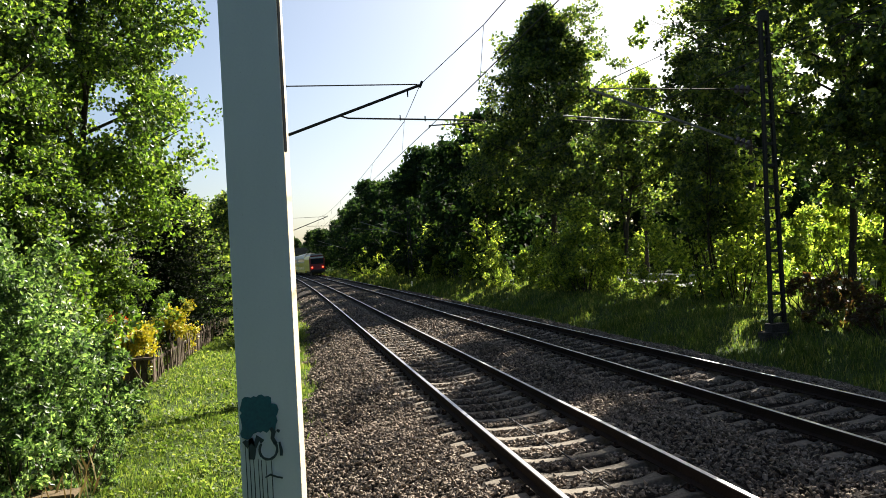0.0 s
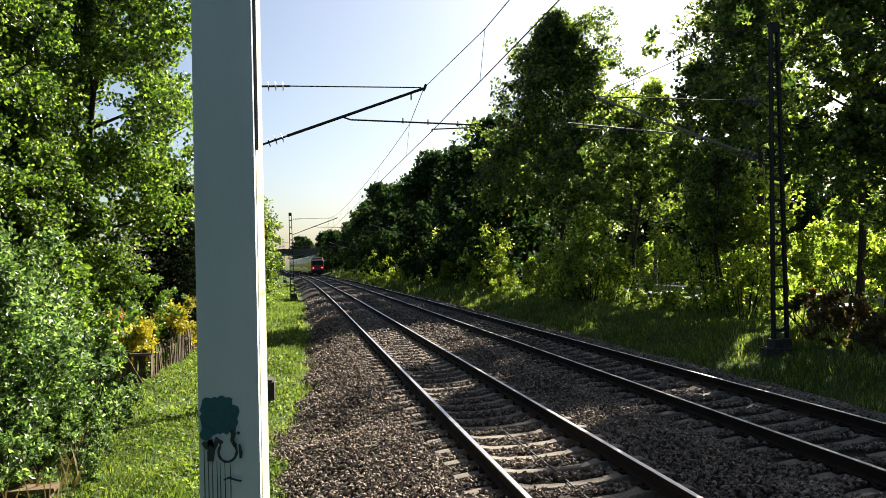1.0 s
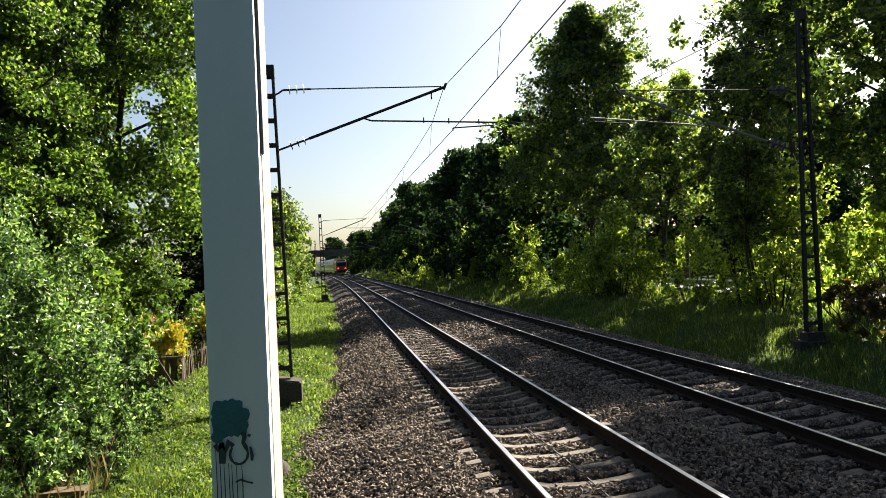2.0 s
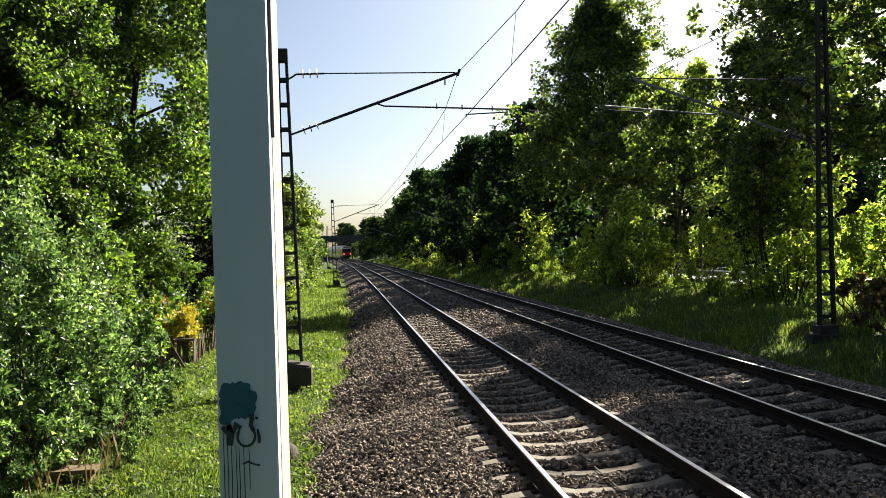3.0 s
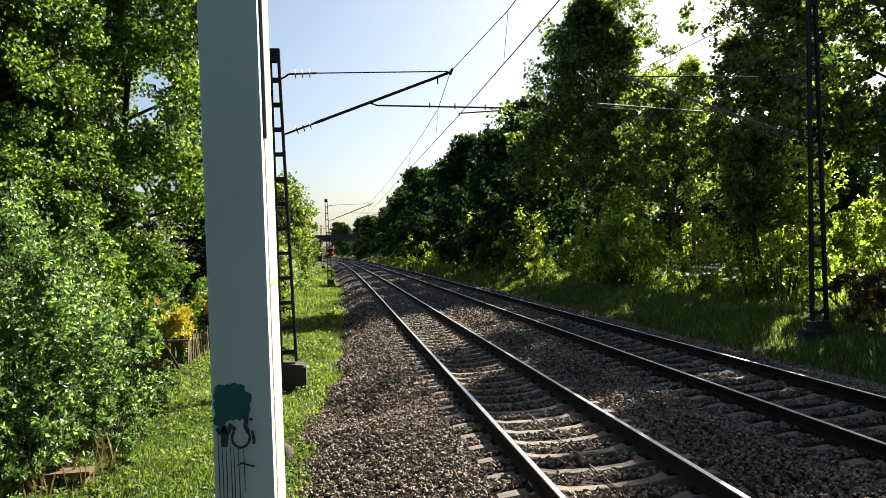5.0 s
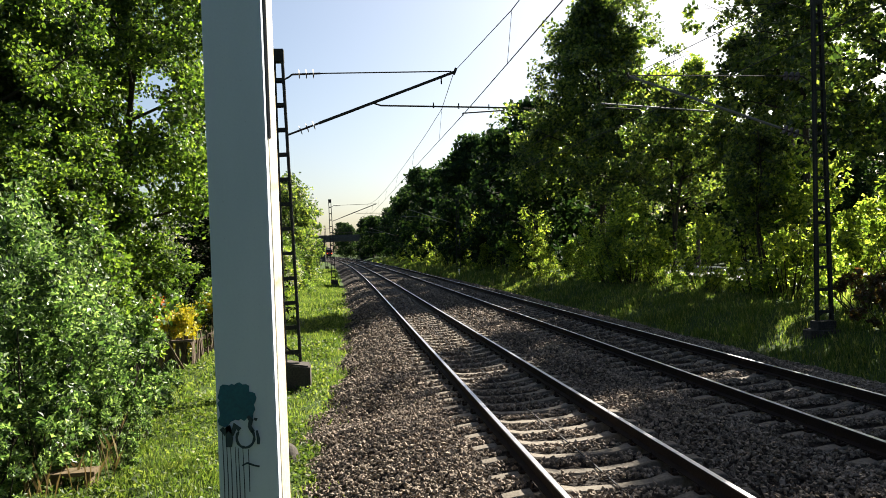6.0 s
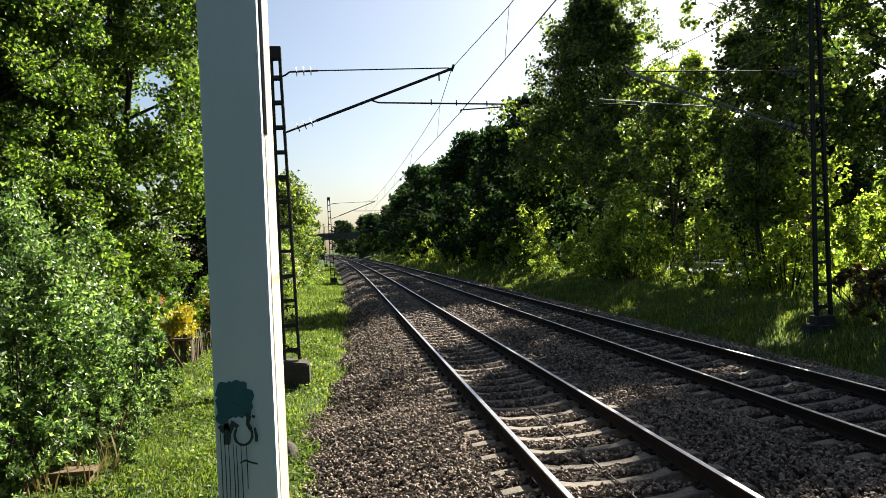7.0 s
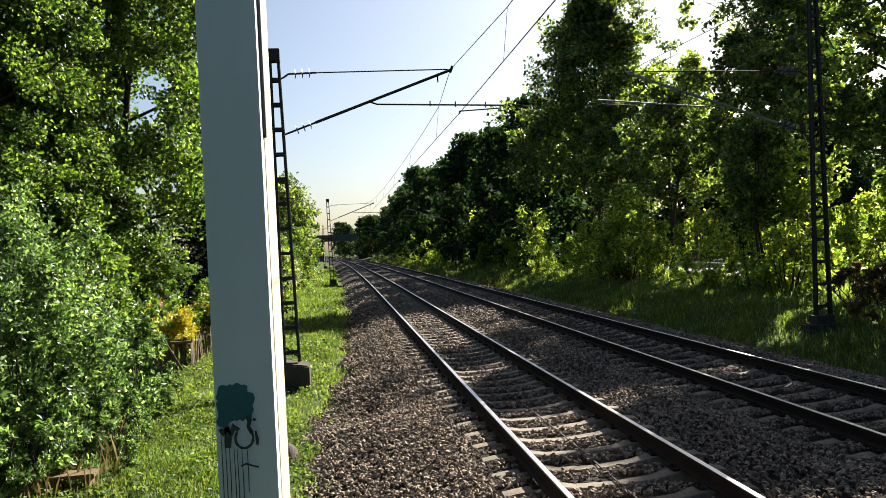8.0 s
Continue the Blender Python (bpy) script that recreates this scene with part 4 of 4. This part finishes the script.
def spruce(h, r, seed=3):
    rng = np.random.default_rng(seed)
    root = empty("spruce")
    link("trunk", arrays("trunk", *tubes([[((0, 0, z), 0.14 * (1 - z / h) + 0.01) for z in np.linspace(-0.3, h, 7)]], 7), M_BARK), root)
    P, paths = [], []
    for i in range(190):
        f = i / 190
        z = h * (0.03 + 0.95 * f)
        L = r * (1 - f) ** 0.6 * rng.uniform(0.75, 1.1) + 0.1
        a = i * 2.4 + rng.uniform(-0.3, 0.3)
        t = np.linspace(0.1, 1, 4)
        pts = np.stack([np.cos(a) * L * t, np.sin(a) * L * t, z - 0.32 * L * t ** 0.8 + 0.16 * L * t ** 3], -1)
        paths.append([(p, 0.018 * (1.1 - k / 4)) for k, p in enumerate(pts)])
        m = int(30 + 100 * L / r)
        tt = rng.uniform(0.12, 1, m)
        c = np.stack([np.interp(tt, t, pts[:, k]) for k in range(3)], -1)
        w = 0.26 * L * (1.1 - tt)
        c += np.stack([-np.sin(a) * w, np.cos(a) * w, -0.1 * np.abs(w)], -1) * rng.normal(0, 0.6, m)[:, None] + rng.normal(0, 0.03, (m, 3))
        P.append(c)
    link("branchwork", arrays("branchwork", *tubes(paths, 4), M_BARK), root)
    link("needles", arrays("needles", *leaves(rng, np.concatenate(P), 0.2, 0.35, 0.55), M_SPRUCE), root)
    return root


place(tagged(spruce(7.5, 3.5), "dark dense spruce behind the garden fence", "spruce"), -5.5, 31.5)

G_B, L_B = "shrubs on the garden side", "dense green shrub with small glossy leaves"
b1 = place(tagged(shrub(51, 2.0, 2.4, 3.7, 13000, 0.097, M_BUSH, 16, 0.8), L_B, "shrub", G_B), -5.6, 13.4)
b2 = place(tagged(shrub(52, 1.5, 1.7, 2.6, 10000, 0.09, M_BUSH, 14, 0.75), L_B, "shrub", G_B), -4.6, 11.2)
b3 = place(tagged(shrub(53, 1.6, 2.0, 3.4, 8500, 0.115, M_GARDEN, 14, 0.9), "bright green shrub with long arching shoots", "shrub", G_B), -5.9, 17.2)
again(b1, -7.8, 15.5, 80, 1.1)
again(b1, -6.9, 18.5, 160, 1.05)
again(b2, -5.2, 9.0, 100, 0.95)
again(b1, -7.5, 11.0, 230, 1.0)
again(b3, -8.5, 22, 20, 1.2)
again(b2, -6.9, 8.0, 300, 1.1)
again(b3, -6.0, 24.5, 140, 0.95)
low = place(tagged(shrub(57, 0.85, 0.95, 1.35, 2600, 0.1, M_BUSH, 12, 0.8, 0.03), "low leafy shrub spilling onto the grass", "shrub", G_B), -4.35, 11.9)
for x, y, s, turn in ((-4.25, 13.6, 1.1, 70), (-4.5, 15.4, 1.05, 190), (-4.75, 17.3, 1.0, 250), (-4.3, 10.7, 0.62, 130), (-4.75, 9.5, 0.95, 310), (-3.75, 12.6, 0.5, 20), (-3.85, 14.6, 0.45, 100), (-4.2, 10.2, 0.85, 45), (-3.75, 11.3, 0.6, 160), (-3.45, 11.9, 0.36, 220), (-3.3, 10.6, 0.3, 80), (-4.3, 9.2, 0.6, 10), (-3.6, 13.5, 0.4, 290), (-3.9, 16.2, 0.45, 330)):
    again(low, x, y, turn, s)
yb = place(tagged(shrub(54, 0.75, 0.8, 1.7, 2200, 0.075, M_BUSH, 10, 0.7, extra=(M_PETAL, 3600, 0.085, 0.2, 0.9)), "yellow-flowering azalea behind the fence", "azalea", "azaleas"), -4.75, 20.9)
again(yb, -4.55, 26.0, 90, 1.15)
place(tagged(shrub(55, 0.5, 0.5, 1.9, 1500, 0.075, M_BUSH, 8, 0.7, extra=(M_PETAL_RED, 260, 0.07, 0.6, 1.0)), "azalea with a few orange-red flowers", "azalea", "azaleas"), -5.3, 21.6)
place(tagged(shrub(56, 1.6, 1.8, 3.6, 5200, 0.13, M_BRIGHT, 10, 0.9, extra=(M_PETAL_WHITE, 1500, 0.13, 0.3, 0.95)), "shrub with pale cream blossom clusters", "shrub", G_B), -3.9, 44)
for x, y, s in ((-3.9, 50, 1.0), (-4.6, 57, 1.1), (-4.2, 37.5, 0.8), (-7.7, 25.5, 1.2), (-8.4, 29.5, 1.1), (-9.0, 35, 1.0)):
    again(b3, x, y, y * 23, s)

G_U, L_U = "undergrowth below the trees", "sunlit yellow-green sapling thicket under the trees"
u1 = place(tagged(shrub(61, 1.5, 1.7, 3.8, 2700, 0.17, M_BRIGHT, 14, 0.95, 0.02, name="sapling_thicket", clump=0.36), L_U, "thicket", G_U), 13.2, 33)
u2 = place(tagged(shrub(62, 1.2, 1.3, 2.7, 2100, 0.16, M_BRIGHT, 12, 0.95, 0.02, name="sapling_thicket", clump=0.36), L_U, "thicket", G_U), 12.9, 34.6)
for i, (x, y, s) in enumerate(((14.4, 22.5, 1.0), (14.2, 19.4, 0.9), (14.7, 25.0, 1.0), (13.3, 29.4, 0.7), (13.6, 26.8, 0.75), (14.0, 31.6, 0.9), (13.9, 34.0, 0.9), (14.9, 17.0, 0.7), (16.5, 24.0, 1.15), (17.6, 21.0, 1.3), (13.0, 38.5, 0.7), (14.5, 43, 0.7), (12.4, 45, 0.5), (12.0, 52, 0.9), (14, 55, 1.1),
                               (11.6, 60, 0.8), (12.6, 68, 1.1), (11.4, 80, 1.1), (11.8, 95, 1.2), (15.6, 16.6, 0.6), (10.6, 106, 1.0), (9.9, 122, 1.2), (13.2, 35.8, 0.75), (12.8, 41, 0.7), (13, 48, 0.9), (12.6, 56.5, 1.1), (12.4, 64, 1.2), (12.3, 73, 1.3), (12, 87, 1.4))):
    again((u1, u2)[i % 2], x, y, i * 67, s)
for i in range(17):
    y = 24 + i * 2.3
    if not 26 < y < 35.8:
        again(u2, 16.4 + 0.3 * math.sin(i * 2.1), y, i * 71, 0.62 + 0.12 * math.sin(i * 1.7))
br = place(tagged(shrub(64, 1.1, 1.3, 0.9, 1500, 0.12, M_BRAMBLE, 10, 0.9, name="bramble"), "low reddish-brown bramble patch on the bank", "bramble", "brambles"), 12.5, 15.4)
again(br, 13.3, 17.4, 80, 1.1)
again(br, 12.0, 13.6, 160, 0.8)
far_green = place(tagged(shrub(63, 2.4, 2.6, 3.2, 3200, 0.2, M_BRIGHT, 10, name="sapling_thicket", clump=0.3), "bright bushes in the sun across the road", "thicket", "bushes across the road"), 26, 33)
for i, (x, y, s) in enumerate(((26.5, 25, 0.9), (27, 41, 1.1), (26, 50, 1.0), (28, 60, 1.2), (27, 18, 0.9), (25.5, 70, 1.2), (30, 33, 1.3))):
    again(far_green, x, y, i * 50, s)

# ---- grass ----
def grass(name, seed, areas, mat, label):
    rng = np.random.default_rng(seed)
    V, F, k = [], [], 0
    for s0, s1, y0, y1, dens, h, w in areas:
        n = int((s1 - s0) * (y1 - y0) * dens)
        s, y = rng.uniform(s0, s1, n), rng.uniform(y0, y1, n)
        ed = np.clip((s - s0) / 0.5, 0, 1) * np.clip((s1 - s) / 0.5, 0, 1)
        tuft = np.clip(0.55 + 0.6 * wob(s, y, 1.1, seed), 0.3, 1)
        keep = (rng.uniform(0, 1, n) < np.clip(ed * 1.6, 0.15, 1) * tuft) & ((s > 5) | (s < edge_s(y) + rng.normal(0.0, 0.25, n)) | (name == "edge_weeds"))
        s, y, tuft = s[keep], y[keep], tuft[keep]
        at = np.stack([s - off(y), y, ground_z(s, y) - 0.01], -1)
        v, f = blades(rng, at, h * (0.5 + 0.7 * tuft), 0.5, w)
        V.append(v)
        F.append(f + k)
        k += len(v)
    tagged(link(name, arrays(name, np.concatenate(V), np.concatenate(F), mat)), label, "grass", kind="stuff")


grass("lawn_grass", 71, ((-5.2, 0.4, 7, 16, 1500, 0.11, 0.006), (-5, 0.4, 16, 30, 560, 0.13, 0.009), (-4.6, 0.5, 30, 60, 150, 0.2, 0.018), (-5, -0.3, 60, 120, 40, 0.3, 0.04)), M_GRASS,
      "fresh green grass between the garden and the ballast")
def lawn_weeds():
    """Broad clover and dandelion leaves among the grass."""
    rng = np.random.default_rng(75)
    P, R = [], []
    for s0, s1, y0, y1, dens, size in ((-4.4, -0.6, 7.5, 14, 420, 0.07), (-4.4, -0.5, 14, 24, 180, 0.09), (-4.2, -0.3, 24, 40, 50, 0.13)):
        n = int((s1 - s0) * (y1 - y0) * dens)
        s, y = rng.uniform(s0, s1, n), rng.uniform(y0, y1, n)
        keep = (rng.uniform(0, 1, n) < np.clip(0.5 + 0.9 * wob(s, y, 0.8, 2.0), 0.12, 1)) & (s < edge_s(y) + 0.1)
        s, y = s[keep], y[keep]
        P.append(np.stack([s - off(y), y, ground_z(s, y) + rng.uniform(0.02, 0.13, len(s))], -1))
        R.append(np.full(len(s), size))
    v, f = leaves(rng, np.concatenate(P), np.concatenate(R), 0.45, 0.9)
    tagged(link("lawn_weeds", arrays("lawn_weeds", v, f, M_GRASS)), "broad-leaved weeds scattered through the grass", "weeds", kind="stuff")


lawn_weeds()
grass("verge_grass", 72, ((9.2, 13.5, 9, 26, 480, 0.19, 0.009), (9.2, 13.5, 26, 48, 280, 0.22, 0.014), (9.1, 13, 48, 90, 90, 0.5, 0.03), (9.1, 13, 90, 180, 30, 0.55, 0.06), (13.5, 17, 9, 45, 110, 0.4, 0.014)), M_DRY,
      "long seeding grass on the bank below the trees")
grass("edge_weeds", 73, ((-0.7, 0.5, 8, 20, 60, 0.16, 0.008), (-0.6, 0.6, 20, 40, 40, 0.2, 0.012)), M_DRY, "straggling weeds at the edge of the ballast")

grass("dry_stalks", 74, ((-4.7, -3.2, 9.2, 11.2, 90, 0.5, 0.0035), (-4.6, -3.4, 11.2, 13.5, 30, 0.42, 0.0035), (-5.2, -4.0, 17.8, 20.0, 30, 0.4, 0.005)), M_STRAW, "pale dry stalks among the shrubs by the bench")

# ---- train ----
def train_wheelset(root, y):
    for s in (-1, 1):
        for dy in (-1.25, 1.25):
            bm = bmesh.new()
            rod(bm, (s * 0.70, y + dy, 0.46), (s * 0.82, y + dy, 0.46), 0.46, sides=20)
            part("wheel", bm, M_DARK, root)
    boxed("bogie_frame", (-1.0, 1.0, y - 1.9, y + 1.9, 0.35, 0.8), M_DARK, root, bevel=0.05)


def shell(name, y0, y1, prof, mat, root, label="", bevel=0.0):
    bm = bmesh.new()
    a = [bm.verts.new((x, y0, z)) for x, z in prof]
    b = [bm.verts.new((x, y1, z)) for x, z in prof]
    bm.faces.new(a)
    bm.faces.new(b[::-1])
    n = len(prof)
    for i in range(n):
        bm.faces.new((a[i], b[i], b[(i + 1) % n], a[(i + 1) % n]))
    bmesh.ops.recalc_face_normals(bm, faces=bm.faces)
    return part(name, bm, mat, root, label)


def coach():
    root = empty("double_deck_coach")
    tagged(root, "yellow and white double-deck railway coach", "railway coach", "coaches of the train")
    shell("body", -13.2, 13.2, [(-1.4, 0.5), (1.4, 0.5), (1.4, 2.6), (-1.4, 2.6)], M_YELLOW, root)
    shell("upper_body", -13.2, 13.2, [(-1.4, 2.6), (1.4, 2.6), (1.38, 3.6), (1.15, 4.25), (-1.15, 4.25), (-1.38, 3.6)], M_WHITE, root, "white upper deck")
    shell("roof", -13.2, 13.2, [(-1.15, 4.25), (1.15, 4.25), (0.7, 4.6), (-0.7, 4.6)], M_ROOF, root)
    for s in (-1, 1):
        for i in range(9):
            y = -10.4 + i * 2.6
            for z in (1.1, 2.85):
                boxed("window", (s * 1.39 - 0.02, s * 1.39 + 0.02, y - 0.85, y + 0.85, z, z + 0.65), M_GLASS, root)
        for y in (-12.2, 12.2):
            boxed("door", (s * 1.4 - 0.015, s * 1.4 + 0.015, y - 0.55, y + 0.55, 0.6, 2.55), M_WHITE, root)
    for y in (-9.5, 9.5):
        train_wheelset(root, y)
    return root


def locomotive():
    """The last vehicle; its end face looks back along the line (-y)."""
    root = empty("locomotive")
    tagged(root, "red electric locomotive at the rear with glowing tail lamps", "locomotive")
    prof = [(-1.5, 0.9), (1.5, 0.9), (1.48, 3.2), (1.2, 3.85), (-1.2, 3.85), (-1.48, 3.2)]
    shell("body", -8.8, 8.8, prof, M_YELLOW, root)
    shell("roof", -8.4, 8.4, [(-1.2, 3.85), (1.2, 3.85), (0.9, 4.15), (-0.9, 4.15)], M_ROOF, root)
    bm = bmesh.new()
    a = [bm.verts.new((x, -8.82, z)) for x, z in prof]
    b = [bm.verts.new((x * 0.9, -9.3 if z < 2.3 else -9.0, z)) for x, z in prof]
    for i in range(6):
        bm.faces.new((a[i], a[(i + 1) % 6], b[(i + 1) % 6], b[i]))
    bm.faces.new(b)
    part("cab_front", bm, M_RED, root, "red cab front")
    boxed("windscreen", (-1.15, 1.15, -9.26, -9.1, 2.25, 3.2), M_GLASS, root, bevel=0.05)
    boxed("front_band", (-1.2, 1.2, -9.3, -9.1, 3.3, 3.6), M_WHITE, root)
    boxed("buffer_beam", (-1.35, 1.35, -9.4, -8.9, 0.75, 1.15), M_DARK, root, bevel=0.03)
    for s in (-1, 1):
        bm = bmesh.new()
        rod(bm, (s * 0.88, -9.4, 1.05), (s * 0.88, -9.95, 1.05), 0.1, sides=12)
        rod(bm, (s * 0.88, -9.95, 1.05), (s * 0.88, -10.0, 1.05), 0.24, sides=16)
        part("buffer", bm, M_DARK, root)
        bm = bmesh.new()
        rod(bm, (s * 1.0, -9.28, 1.62), (s * 1.0, -9.36, 1.62), 0.12, sides=14)
        part("tail_lamp", bm, M_TAIL, root, "glowing red tail lamp")
    rodded("pantograph", [(-0.6, 5.5, 4.2), (0, 7.0, 4.7), (0, 5.6, 5.15)], 0.03, M_DARK, root)
    boxed("pantograph_head", (-0.85, 0.85, 5.5, 5.7, 5.15, 5.2), M_DARK, root)
    boxed("underframe", (-1.2, 1.2, -5, 5, 0.35, 0.9), M_DARK, root, bevel=0.05)
    for y in (-5.3, 5.3):
        train_wheelset(root, y)
    return root


loco = locomotive()
first_coach = coach()
train = [(loco, 9.5)]
for i in range(4):
    train.append((first_coach if i == 0 else copy_thing(first_coach, pose(0, 0, 0)), 9.5 + 9.2 + 13.6 + i * 27.0))


def train_pose(y):
    x = TRACKS[1][0] + GAUGE / 2 - float(off(y))
    return pose(x, y, TRACKS[1][1] + 0.02, 0, -CANT_DEG, math.degrees(max(y - 40, 0) / 3770))


lay_sleepers()


def motions():
    # the train's rear end stands 140 m down the line at the start and runs off at 33.5 m/s
    for ob, ahead in train:
        walk(ob, [(k * 0.5, train_pose(140 + 33.5 * k * 0.5 + ahead)) for k in range(17)])


motions()
